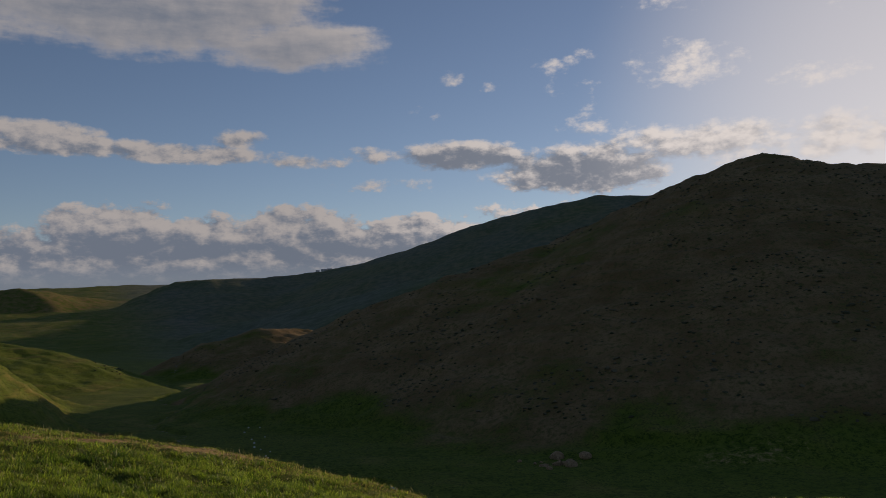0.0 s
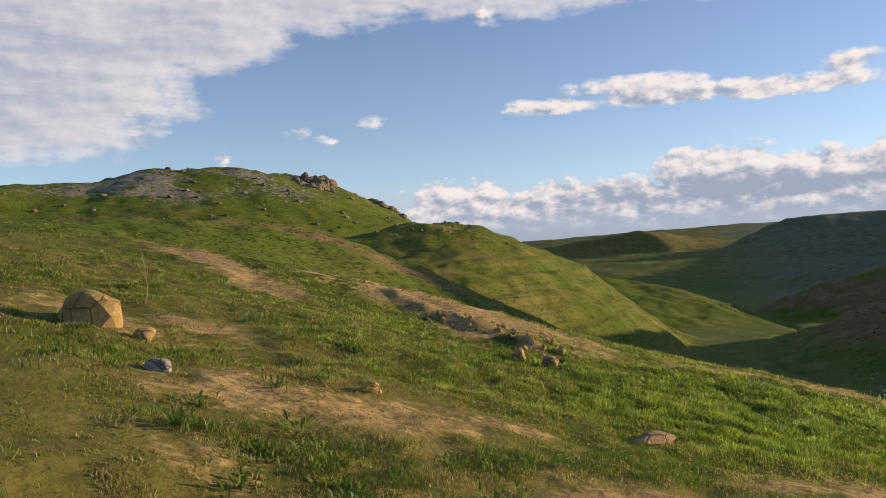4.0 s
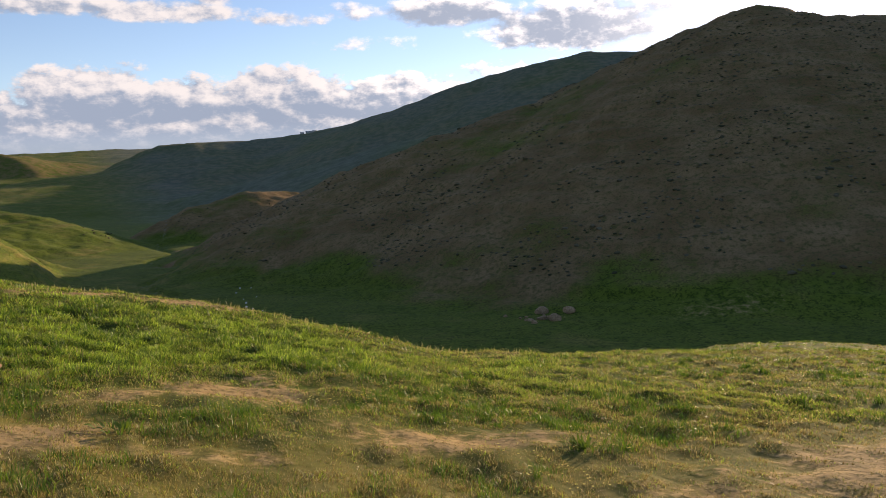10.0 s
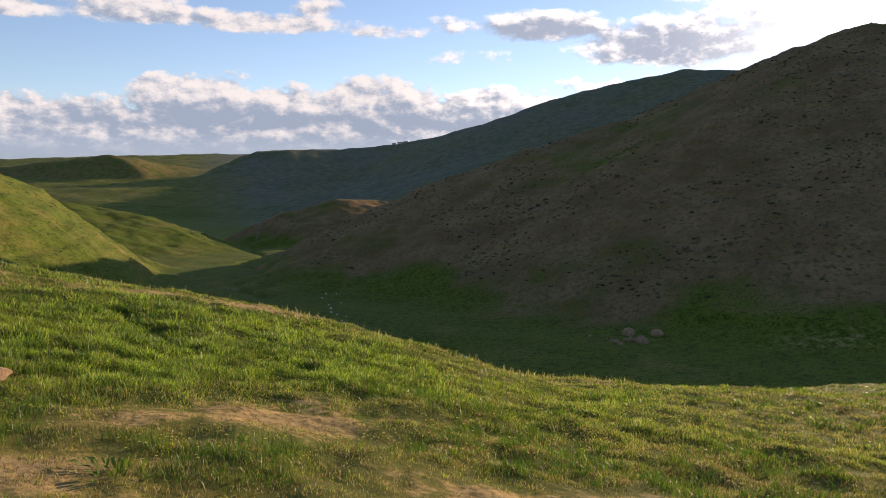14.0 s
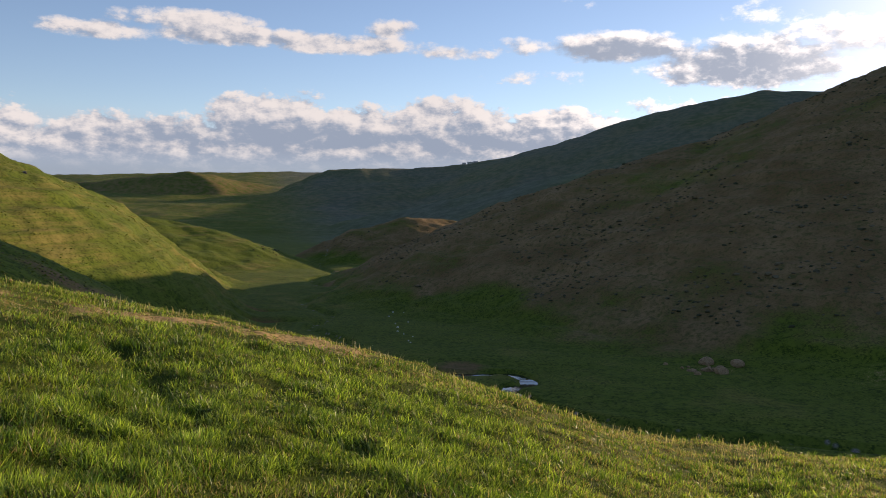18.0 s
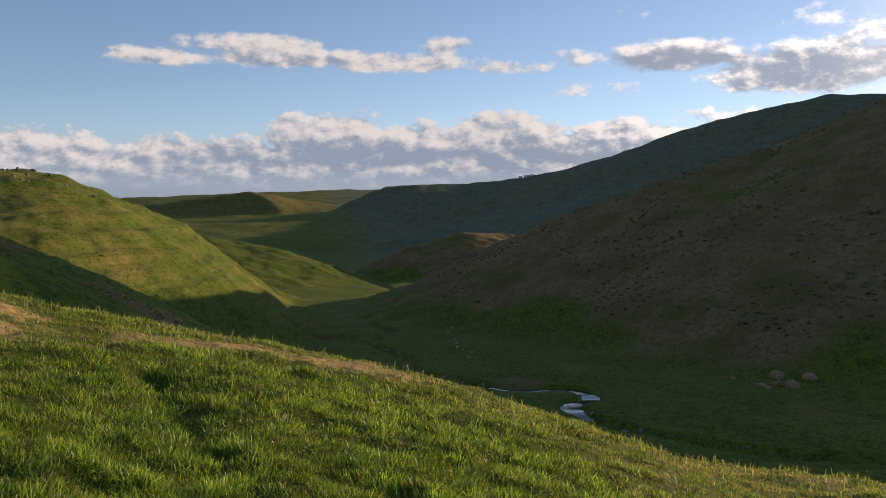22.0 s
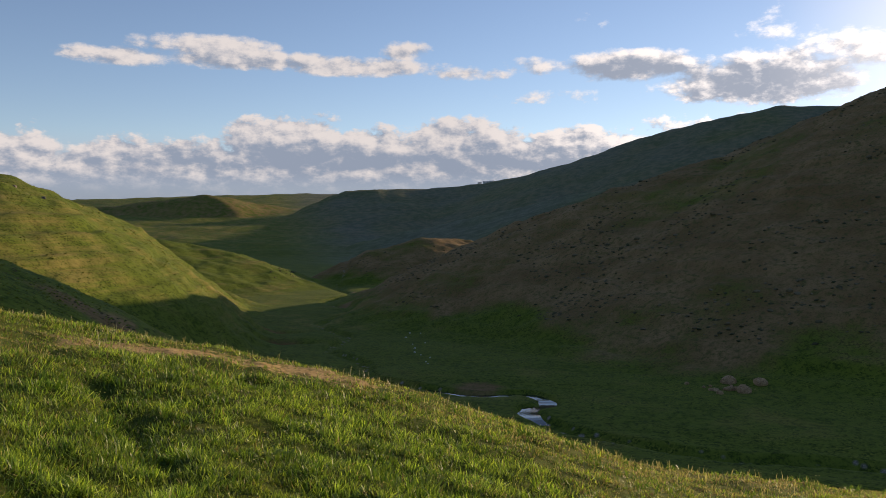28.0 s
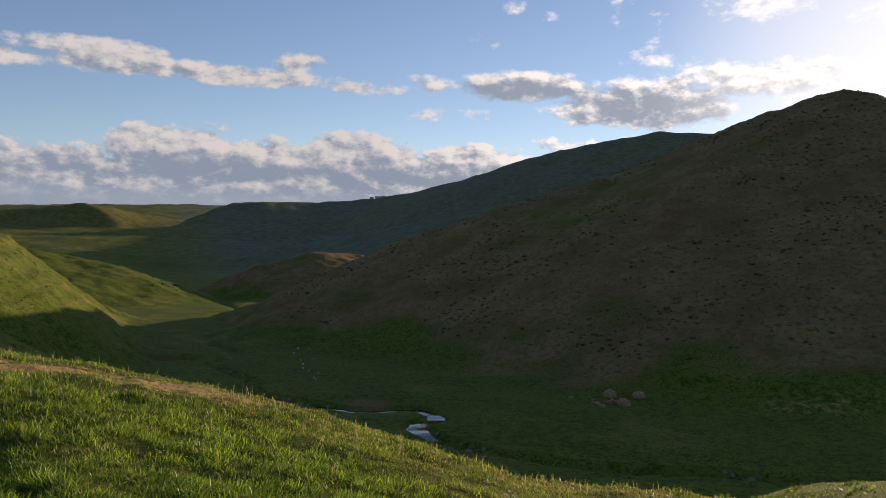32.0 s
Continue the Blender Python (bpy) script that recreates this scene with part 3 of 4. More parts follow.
# ---- the ground: one sheet to the horizon ----
# patches of bare earth on the shoulder: x, y, half length, half width, turn, how bare
BARE = [(-5.3, 3.9, 1.3, 0.5, 58, 0.84), (-6.0, 3.5, 0.6, 0.4, 30, 0.8), (-2.95, 4.35, 0.9, 0.4, 62, 0.8), (-2.1, 7.0, 0.85, 0.5, 48, 0.86), (-2.6, 6.4, 0.7, 0.3, 62, 0.74), (-0.1, 6.1, 0.9, 0.38, 18, 0.82),
        (3.6, 6.0, 1.9, 0.8, 20, 0.84), (5.0, 4.4, 2.4, 1.1, -15, 0.84), (-8.8, 4.6, 1.1, 0.5, 20, 0.78), (-9.2, 3.6, 1.4, 0.5, 15, 0.8), (-2.3, 2.9, 0.9, 0.4, 40, 0.72),
        (1.7, 5.2, 0.6, 0.3, 10, 0.74), (-4.6, 5.0, 0.6, 0.25, 50, 0.74), (-6.2, 13.2, 1.0, 0.45, 40, 0.9), (-5.0, 13.6, 1.0, 0.45, 30, 0.9), (-0.6, 3.3, 0.9, 0.4, 0, 0.62),
        (-10.2, 11.0, 2.0, 0.9, -10, 1.0), (-12.6, 11.2, 1.6, 0.7, -10, 1.0), (-8.6, 11.5, 0.9, 0.7, 40, 0.9), (-14.6, 8.6, 2.2, 0.5, -15, 1.0), (-14.3, 10.5, 1.3, 0.4, -10, 0.9),
        (-9.0, 9.6, 0.9, 0.5, -30, 0.9), (-17.5, 9.0, 2.2, 0.6, -10, 0.9), (-1.4, 5.0, 0.8, 0.3, 20, 0.7), (-4.2, 2.2, 1.0, 0.3, 10, 0.72)]


def patches(x, y):
    """How bare the earth is: worn patches and the broken bank."""
    bare = np.zeros(np.shape(x))
    for px, py, a, b, turn, much in BARE:
        c, s = math.cos(radians(turn)), math.sin(radians(turn))
        u, v = (x - px) * c + (y - py) * s, -(x - px) * s + (y - py) * c
        bare = np.maximum(bare, much - np.sqrt((u / a) ** 2 + (v / b) ** 2) * 0.36)
    off = y - scarp_line(x)
    band = np.exp(-((off - 0.1) / 0.4) ** 2) * step(-x, 6.9, 7.7) * (1 - step(-x, 12, 14)) * (0.65 + 1.1 * rough(x, y, 1.0, 3, 61))
    return np.clip(np.maximum(bare, 1.1 * band), 0, 1)


def near_dryness(x, y):
    """How straw-dry the turf of the shoulder is: worn by the standing places and along the brow."""
    near = 0.42 + 0.5 * rough(x, y, 3.2, 3, 71) + 0.2 * (1 - step(y, 5, 8)) + 0.1 * step(x, -2.5, 0.5) * (1 - step(y, 12, 16))
    near = near - 0.25 * np.exp(-(((x + 5.5) / 5) ** 2 + ((y - 8) / 4) ** 2)) - 0.28 * np.exp(-(((x + 3) / 4) ** 2 + ((y - 10.3) / 2.4) ** 2))
    near = near + 0.12 * step(x, 0, 8) + 0.34 * np.exp(-(((x + 2) / 6) ** 2 + ((y - 3.8) / 2.6) ** 2)) - 0.22 * step(y, 7.6, 9.4) * step(-x, 0, 3)
    near = near + 0.16 * (1 - step(y, 7.6, 9.4)) * step(x, -4.5, -2.5) + 0.3 * rough(x, y, 1.1, 2, 76)
    near = near + 0.26 * step(y, 12.2, 14.5) * (1 - step(x, 0, 5))
    return np.clip(near, 0, 1)


def dryness(x, y):
    r = np.hypot(x, y)
    near = near_dryness(x, y)
    brown = np.maximum(HILLS[0][0](x, y), HILLS[10][0](x, y))
    z = land(x, y, False)
    slope = step(z, -21, -6) * (brown > z - 6)
    far = 0.16 + 0.2 * slope * (brown > z - 1.5) + 0.3 * rough(x, y, 45, 3, 81) + 0.35 * rough(x, y, 11, 3, 86)
    ridge = ridge_crown(x, y)
    knoll = 0.24 * step(-x, 50, 100) * (1 - 0.8 * step(r, 230, 300)) * (1 - step(r, 420, 520))
    # more straw past 800 m: paler far grass, also standing in for haze
    far = far + 0.2 * ridge + knoll + 0.3 * step(r, 800, 1300)
    w = step(r, 22, 45)
    return np.clip(near * (1 - w) + far * w, 0, 1)


# raw banks by the brook: x, y, half widths; and a pale gravel bar
CUTS = [(-86.0, 178.0, 4.5, 4.0), (-75.0, 162.0, 4.5, 4.0), (-92.0, 255.0, 9, 7), (-80.0, 262.0, 9, 8), (-24.0, 122.0, 4, 3)]
BAR = (-112.0, 318.0)


def sheet():
    az = np.radians(np.concatenate([np.arange(-64, 92, 0.27), np.arange(92, 296, 3.0)]))
    r = [0.0]
    while r[-1] < 4900:
        k = r[-1]
        r.append(k + (0.09 + 0.011 * k if k < 62 else 0.75 if k < 135 else 1.15 if k < 440 else 0.0115 * k))
    r = np.array(r[1:])
    R, A = np.meshgrid(r, az, indexing="ij")
    X, Y = -np.sin(A) * R - 0.8, np.cos(A) * R + 3.0
    Z = land(X, Y)
    stony = np.clip(step(HILLS[4][0](X, Y), 14, 40) * (HILLS[4][0](X, Y) > Z - 5) * (0.55 + rough(X, Y, 40, 3, 91)), 0, 1)
    stony = np.maximum(stony, 0.35 * (1 - step(to_brook(X, Y), 1.2, 2.6)))
    bare, dry = patches(X, Y), dryness(X, Y)
    scree = np.clip(0.42 * np.exp(-(((X - 12) / 7) ** 2 + ((Y - 127) / 3.5) ** 2)) + 0.42 * np.exp(-(((X - 40) / 14) ** 2 + ((Y - 122) / 5) ** 2)), 0, 1)
    bx, by = X - BAR[0], Y - BAR[1]
    bar = np.exp(-(((0.716 * bx - 0.698 * by) / 12) ** 2 + ((0.698 * bx + 0.716 * by) / 3.5) ** 2))
    bare = np.clip(np.maximum(bare, np.maximum(scree, bar)), 0, 1)
    hill = np.maximum(HILLS[0][0](X, Y), HILLS[10][0](X, Y))
    # how far the distant slopes are greyed in imitation of haze
    far_haze = np.clip(step(R, 620, 800) * step(X + 0.49 * Y, 0, 160) * (0.8 + 0.5 * rough(X, Y, 160, 3, 411)), 0, 1)
    brown = np.clip(step(Z - floor_height(X, Y) + 5 * rough(X, Y, 40, 3, 361), -1, 9) * (hill > Z - 2.5) * (0.8 + 0.6 * rough(X, Y, 50, 3, 181)), 0, 1)
    brown = np.maximum(brown, np.where(HILLS[2][0](X, Y) > Z - 5, 0.4, 0.2 * (HILLS[1][0](X, Y) > Z - 10)))
    crown = ridge_crown(X, Y) * (0.55 + 1.3 * rough(X, Y, 5, 3, 331))
    cuts = sum(np.exp(-(((X - cx) / a) ** 2 + ((Y - cy) / b) ** 2)) for cx, cy, a, b in CUTS)
    brown = np.clip(np.maximum(np.maximum(brown, crown), cuts), 0, 1)
    nr, na = R.shape
    verts = np.concatenate([np.stack([X, Y, Z], -1).reshape(-1, 3), [[-0.8, 3.0, ground_at(-0.8, 3.0)]]])
    i = np.arange(nr * na).reshape(nr, na)
    j = np.roll(i, -1, axis=1)
    quads = np.stack([i[:-1], i[1:], j[1:], j[:-1]], -1).reshape(-1, 4)
    fan = np.stack([np.full(na, nr * na), i[0], j[0]], -1)
    mesh = bpy.data.meshes.new("ground")
    mesh.from_pydata(verts.tolist(), [], quads.tolist() + fan.tolist())
    mesh.polygons.foreach_set("use_smooth", np.ones(len(mesh.polygons), bool))
    col = np.ones((len(verts), 4), np.float32)
    col[:-1, 0], col[:-1, 1], col[:-1, 2], col[:-1, 3] = bare.ravel(), dry.ravel(), stony.ravel(), brown.ravel()
    layer = mesh.color_attributes.new("cover", "FLOAT_COLOR", "POINT")
    layer.data.foreach_set("color", col.ravel())
    # where the ground colour is darkened for the shade under standing grass
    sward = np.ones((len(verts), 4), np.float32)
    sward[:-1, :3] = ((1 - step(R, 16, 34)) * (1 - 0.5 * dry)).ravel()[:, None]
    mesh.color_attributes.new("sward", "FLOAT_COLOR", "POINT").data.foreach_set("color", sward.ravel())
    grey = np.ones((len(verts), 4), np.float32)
    grey[:-1, :3] = far_haze.ravel()[:, None]
    mesh.color_attributes.new("far_haze", "FLOAT_COLOR", "POINT").data.foreach_set("color", grey.ravel())
    mesh.materials.append(turf)
    mesh.update()
    ob = new("ground", mesh)
    return tagged(ob, "green and straw-coloured turf over hills and valley with bare earth", "ground", kind="structure")


ground = sheet()

# ---- grass ----
EYES = ((0.0, 0.2), (-0.8, 4.5))


def scatter(count, reach, seed, least=0.0):
    """Spots on the shoulder, thick by the two standing places and thinner outwards."""
    rng = np.random.default_rng(seed)
    spots = []
    core = 2.4
    for k, (ex, ey) in enumerate(EYES):
        lo, hi = ((-46, 74), (-120, 240))[k]
        a = np.radians(rng.uniform(lo, hi, count * (1, 2)[k]))
        u = rng.uniform(0, 1, len(a)) * (0.5 + math.log(reach / core))
        r = np.where(u < 0.5, core * np.sqrt(u * 2), core * np.exp(u - 0.5))
        x, y = ex - np.sin(a) * r, ey + np.cos(a) * r
        view = np.degrees(np.arctan2(-x, y + 0.3))
        keep = (r > least) & (view > -47) & (view < 76) & (y > 0.8)
        spots.append(np.stack([x, y], 1)[keep])
    p = np.vstack(spots)
    q = np.min([np.hypot(p[:, 0] - ex, p[:, 1] - ey) for ex, ey in EYES], axis=0)
    keep = q > 0.1
    return p[keep], q[keep], rng


def blades(name, p, high, wide, lean, tint, rng, label, material):
    """One mesh of bent, tapering blades standing on the ground."""
    n = len(p)
    z = near_land(p[:, 0], p[:, 1]) - 0.01
    turn, fall = rng.uniform(0, 2 * math.pi, n), rng.uniform(0, 2 * math.pi, n)
    across = np.stack([np.cos(turn), np.sin(turn), np.zeros(n)], 1)
    over = np.stack([np.cos(fall), np.sin(fall), np.zeros(n)], 1)
    base = np.stack([p[:, 0], p[:, 1], z], 1)
    up = np.array([0, 0, 1.0])
    mid = base + up * (high * 0.58)[:, None] + over * (lean * 0.32)[:, None]
    tip = base + up * (high * np.sqrt(np.clip(1 - (lean / high) ** 2 * 0.5, 0.3, 1)))[:, None] + over * lean[:, None]
    w = across * (wide / 2)[:, None]
    v = np.stack([base - w, base + w, mid + w * 0.75, mid - w * 0.75, tip], 1).reshape(-1, 3)
    o = 5 * np.arange(n)[:, None]
    corners = np.concatenate([o + [[0, 1, 2, 3]], o + [[3, 2, 4]]], 1).ravel()
    mesh = bpy.data.meshes.new(name)
    mesh.vertices.add(len(v))
    mesh.vertices.foreach_set("co", v.ravel())
    mesh.loops.add(len(corners))
    mesh.loops.foreach_set("vertex_index", corners)
    mesh.polygons.add(2 * n)
    mesh.polygons.foreach_set("loop_start", (7 * np.arange(n)[:, None] + [0, 4]).ravel())
    mesh.update(calc_edges=True)
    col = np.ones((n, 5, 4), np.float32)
    # darkening at the root and lightening at the tip are put into the colour
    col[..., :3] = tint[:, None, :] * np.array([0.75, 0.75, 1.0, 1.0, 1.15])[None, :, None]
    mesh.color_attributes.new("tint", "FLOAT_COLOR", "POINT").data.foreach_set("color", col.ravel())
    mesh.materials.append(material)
    return tagged(new(name, mesh), label, "grass", kind="stuff")


def meadow():
    """Short turf: a great many slim pointed blades, thick and painted shade-dark in the hollows between clumps."""
    p, q, rng = scatter(260000, 36, 3)
    k = 540000
    a, r = np.radians(rng.uniform(-50, 105, k)), rng.uniform(3.0, 15.5, k)
    p = np.vstack([p, np.stack([EYES[1][0] - np.sin(a) * r, EYES[1][1] + np.cos(a) * r], 1)])
    q = np.concatenate([q, r])
    k = 420000
    a, r = np.radians(rng.uniform(-46, 74, k)), rng.uniform(1.4, 9.5, k)
    more = np.stack([EYES[0][0] - np.sin(a) * r, EYES[0][1] + np.cos(a) * r], 1)
    p, q = np.vstack([p, more]), np.concatenate([q, np.minimum(r, np.hypot(more[:, 0] - EYES[1][0], more[:, 1] - EYES[1][1]) + 0.5)])
    x, y = p.T
    bare, dry = patches(x, y), near_dryness(x, y)
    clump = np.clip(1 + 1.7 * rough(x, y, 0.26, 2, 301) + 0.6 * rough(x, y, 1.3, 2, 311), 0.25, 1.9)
    keep = rng.uniform(0, 1, len(p)) > np.clip(1.15 * bare, 0, 0.93)
    p, q, bare, dry, clump = p[keep], q[keep], bare[keep], dry[keep], clump[keep]
    x, y = p.T
    n = len(p)
    fresh = np.clip(1.2 - 2.0 * dry, 0, 1)
    high = (0.020 + 0.032 * rng.uniform(0, 1, n) + 0.050 * fresh * rng.uniform(0.1, 1, n)) * (0.30 + 0.5 * clump) * (1 - 0.5 * bare) * (0.95 + 0.008 * q)
    wide = (0.0050 + 0.00105 * q) * rng.uniform(0.7, 1.4, n)
    lean = high * rng.uniform(0.15, 1.5, n)
    g = rng.uniform(0, 1, (n, 1)) ** 1.4
    green = np.array([0.050, 0.116, 0.010]) * (1 - g) + np.array([0.40, 0.52, 0.080]) * g
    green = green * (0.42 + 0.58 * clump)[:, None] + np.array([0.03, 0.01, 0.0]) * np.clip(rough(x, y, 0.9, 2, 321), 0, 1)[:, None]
    straw = np.array([0.20, 0.145, 0.050]) * (1 - g) + np.array([0.62, 0.52, 0.26]) * g
    s = (rng.uniform(0, 1, n) < np.clip(0.04 + 0.8 * dry + 0.3 * bare, 0, 0.85))[:, None]
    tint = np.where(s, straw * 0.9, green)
    turn, fall = rng.uniform(0, 2 * math.pi, n), rng.uniform(0, 2 * math.pi, n)
    base = np.stack([x, y, near_land(x, y) - 0.008], 1)
    w = np.stack([np.cos(turn), np.sin(turn), np.zeros(n)], 1) * (wide / 2)[:, None]
    tip = base + np.stack([np.cos(fall) * lean, np.sin(fall) * lean, high * np.sqrt(np.clip(1 - (lean / high) ** 2 * 0.5, 0.3, 1))], 1)
    v = np.stack([base - w, base + w, tip], 1).reshape(-1, 3)
    mesh = bpy.data.meshes.new("meadow_grass")
    mesh.vertices.add(3 * n)
    mesh.vertices.foreach_set("co", v.ravel())
    mesh.loops.add(3 * n)
    mesh.loops.foreach_set("vertex_index", np.arange(3 * n))
    mesh.polygons.add(n)
    mesh.polygons.foreach_set("loop_start", 3 * np.arange(n))
    mesh.update(calc_edges=True)
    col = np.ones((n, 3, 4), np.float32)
    # shade at the roots and backlit tips are put into the blade colour
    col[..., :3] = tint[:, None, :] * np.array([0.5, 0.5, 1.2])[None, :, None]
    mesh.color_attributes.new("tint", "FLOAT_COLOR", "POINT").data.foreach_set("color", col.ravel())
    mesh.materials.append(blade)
    tagged(new("meadow_grass", mesh), "short green and straw-dry meadow grass on the shoulder", "grass", kind="stuff")


def tall_stems():
    rng = np.random.default_rng(9)
    n = 3600
    a = np.radians(rng.uniform(-12, 52, n))
    r = rng.uniform(6, 15, n)
    p = np.stack([-0.8 - np.sin(a) * r, 4.5 + np.cos(a) * r], 1)
    keep = (rough(p[:, 0], p[:, 1], 3.5, 2, 131) + 0.5 * step(p[:, 1], 11.5, 13.5) > 0.3)
    p, r = p[keep], r[keep]
    n = len(p)
    high = rng.uniform(0.06, 0.2, n) * rng.uniform(0.5, 1, n)
    g = rng.uniform(0, 1, (n, 1))
    blades("dry_grass_stems", p, high, 0.003 + 0.0005 * r, high * rng.uniform(0.1, 0.45, n),
           np.array([0.30, 0.28, 0.11]) * (1 - g) + np.array([0.52, 0.46, 0.24]) * g, rng, "tall dry grass stems along the brow of the shoulder", blade)


def flowers():
    """Small yellow heads in the grass."""
    p, q, rng = scatter(2600, 16, 17, 1.0)
    keep = (rough(p[:, 0], p[:, 1], 2.5, 2, 141) > 0.1) & (patches(p[:, 0], p[:, 1]) < 0.3)
    p = p[keep]
    n = len(p)
    z = near_land(p[:, 0], p[:, 1]) + rng.uniform(0.06, 0.13, n)
    size = rng.uniform(0.006, 0.011, n)
    ring = np.radians(np.arange(5) * 72)
    v = np.stack([np.stack([p[:, 0] + np.cos(t) * size, p[:, 1] + np.sin(t) * size, z + 0.3 * size * np.sin(3 * t)], 1) for t in ring], 1).reshape(-1, 3)
    mesh = bpy.data.meshes.new("yellow_flowers")
    mesh.from_pydata(v.tolist(), [], (5 * np.arange(n)[:, None] + np.arange(5)).tolist())
    m, nn, b = surface("petals", 0.6, 0.2)
    nn.put(b.inputs["Base Color"], nn.mix(nn.noise(nn.make("ShaderNodeTexCoord").outputs["Object"], 3.0), (0.62, 0.5, 0.04), (0.75, 0.66, 0.2)))
    mesh.materials.append(m)
    tagged(new("yellow_flowers", mesh), "small yellow flower heads scattered in the grass", "flowers", kind="stuff")


def tufts():
    """Thicker, taller bunches in the turf."""
    p, q, rng = scatter(3400, 40, 23, 1.0)
    keep = (patches(p[:, 0], p[:, 1]) < 0.25) & (rough(p[:, 0], p[:, 1], 2.2, 3, 201) + rng.uniform(-0.3, 0.3, len(p)) > 0.0)
    p, q = p[keep], q[keep]
    k = 26
    size = rng.uniform(0.05, 0.13, len(p)) * (1 + 0.02 * q)
    spots = np.repeat(p, k, 0) + rng.standard_normal((len(p) * k, 2)) * np.repeat(size, k)[:, None] * 0.6
    q = np.repeat(q, k)
    n = len(spots)
    high = rng.uniform(0.05, 0.12, n) * np.repeat(rng.uniform(0.7, 1.2, len(p)), k)
    g = rng.uniform(0, 1, (n, 1))
    tint = np.array([0.040, 0.105, 0.010]) * (1 - g) + np.array([0.150, 0.245, 0.030]) * g
    blades("grass_tufts", spots, high, 0.0032 + 0.0009 * q, high * rng.uniform(0.3, 1.1, n), tint, rng, "thicker dark green tufts in the meadow grass", blade)


meadow()
tufts()
tall_stems()
flowers()

# ---- things ----
def stone_material(name, dark, light, warm, size=6.0):
    m, n, b = surface(name, 0.88, 0.25)
    at = n.make("ShaderNodeTexCoord").outputs["Object"]
    pick = n.make("ShaderNodeObjectInfo").outputs["Random"]
    big, fine = n.noise(at, size * 0.35, 5, 0.6), n.noise(at, size * 3, 6, 0.65)
    col = n.mix(n.span(big, 0.35, 0.65), dark, light)
    col = n.mix(n.span(fine, 0.45, 0.75), col, warm)
    col = n.mix(n.math("MULTIPLY", pick, 0.35), col, dark)
    crack = n.span(n.cells(at, size * 0.6, 2, 0.5, feature="DISTANCE_TO_EDGE"), 0.0, 0.035)
    col = n.mix(crack, tuple(0.55 * c for c in dark), col)
    n.put(b.inputs["Base Color"], col)
    bumped(n, b, n.math("ADD", n.math("MULTIPLY", fine, 0.6), n.math("MULTIPLY", crack, 0.3)), 0.8, 0.04)
    return m


ochre = stone_material("ochre_stone", (0.29, 0.185, 0.062), (0.46, 0.315, 0.12), (0.52, 0.40, 0.20))
reddish = stone_material("reddish_stone", (0.28, 0.17, 0.085), (0.44, 0.29, 0.155), (0.52, 0.38, 0.23))
earthy = stone_material("earth_clod", (0.17, 0.10, 0.045), (0.30, 0.19, 0.085), (0.38, 0.26, 0.13))
chalk = stone_material("white_stone", (0.55, 0.54, 0.50), (0.72, 0.71, 0.68), (0.80, 0.79, 0.77))
greyish = stone_material("grey_stone", (0.20, 0.19, 0.17), (0.38, 0.36, 0.33), (0.46, 0.44, 0.40))
crag = stone_material("crag_stone", (0.13, 0.10, 0.07), (0.27, 0.21, 0.145), (0.36, 0.29, 0.20), 0.8)
pale = stone_material("pale_stone", (0.17, 0.14, 0.11), (0.29, 0.25, 0.20), (0.36, 0.31, 0.25), 1.5)


def part(name, bm, material, parent, label=""):
    mesh = bpy.data.meshes.new(name)
    bm.to_mesh(mesh)
    bm.free()
    mesh.materials.append(material)
    ob = new(name, mesh)
    ob.parent = parent
    return tagged(ob, label)


def rock_mesh(name, size, seed, material, detail=3, facets=0.5, cuts_made=9):
    """A broken, faceted stone with its base at z = 0 and a little below."""
    rng = random.Random(seed)
    bm = bmesh.new()
    bmesh.ops.create_icosphere(bm, subdivisions=detail, radius=1.0)
    cuts = []
    for _ in range(cuts_made):
        v = Vector((rng.gauss(0, 1), rng.gauss(0, 1), rng.gauss(0, 0.8))).normalized()
        cuts.append((v, rng.uniform(0.55, 0.85) if cuts_made < 12 else rng.uniform(0.42, 0.78)))
    off = Vector((rng.uniform(0, 50), rng.uniform(0, 50), rng.uniform(0, 50)))
    for v in bm.verts:
        p = v.co.copy()
        for way, d in cuts:
            over = p.dot(way) - d
            if over > 0:
                p -= way * over * (0.6 + 0.4 * facets)
        p += p.normalized() * ((0.10 * noise.noise(p * 1.7 + off) + 0.05 * noise.noise(p * 4.3 + off) + 0.025 * noise.noise(p * 9.0 + off)) * (1 if cuts_made < 12 else 2.6))
        v.co = Vector((p.x * size[0], p.y * size[1], (p.z + 0.55) * size[2]))
    mesh = bpy.data.meshes.new(name)
    bm.to_mesh(mesh)
    bm.free()
    mesh.materials.append(material)
    return mesh


def stone(x, y, size, turn, seed, material, label, name="stone", category="stone", sink=0.0, group="", detail=3):
    ob = new(name, rock_mesh(name, size, seed, material, detail, 0.9 if detail == 4 else 0.5, 16 if detail == 4 else 9))
    ob.matrix_world = pose(x, y, ground_at(x, y) - sink, 0, 0, turn)
    return tagged(ob, label, category, group)


stone(-8.85, 3.3, (0.40, 0.34, 0.30), 20, 1, ochre, "large angular ochre boulder on the bare slope", "boulder", "boulder", 0.06)
stone(-8.15, 3.55, (0.13, 0.11, 0.10), 70, 2, ochre, "small ochre stone beside the boulder", sink=0.02)
stone(-6.6, 2.92, (0.13, 0.09, 0.09), 35, 3, greyish, "pale grey stone half sunk in grass", sink=0.02)
stone(-3.98, 6.35, (0.27, 0.15, 0.085), 60, 4, reddish, "flat reddish stone lying in the grass", sink=0.04)
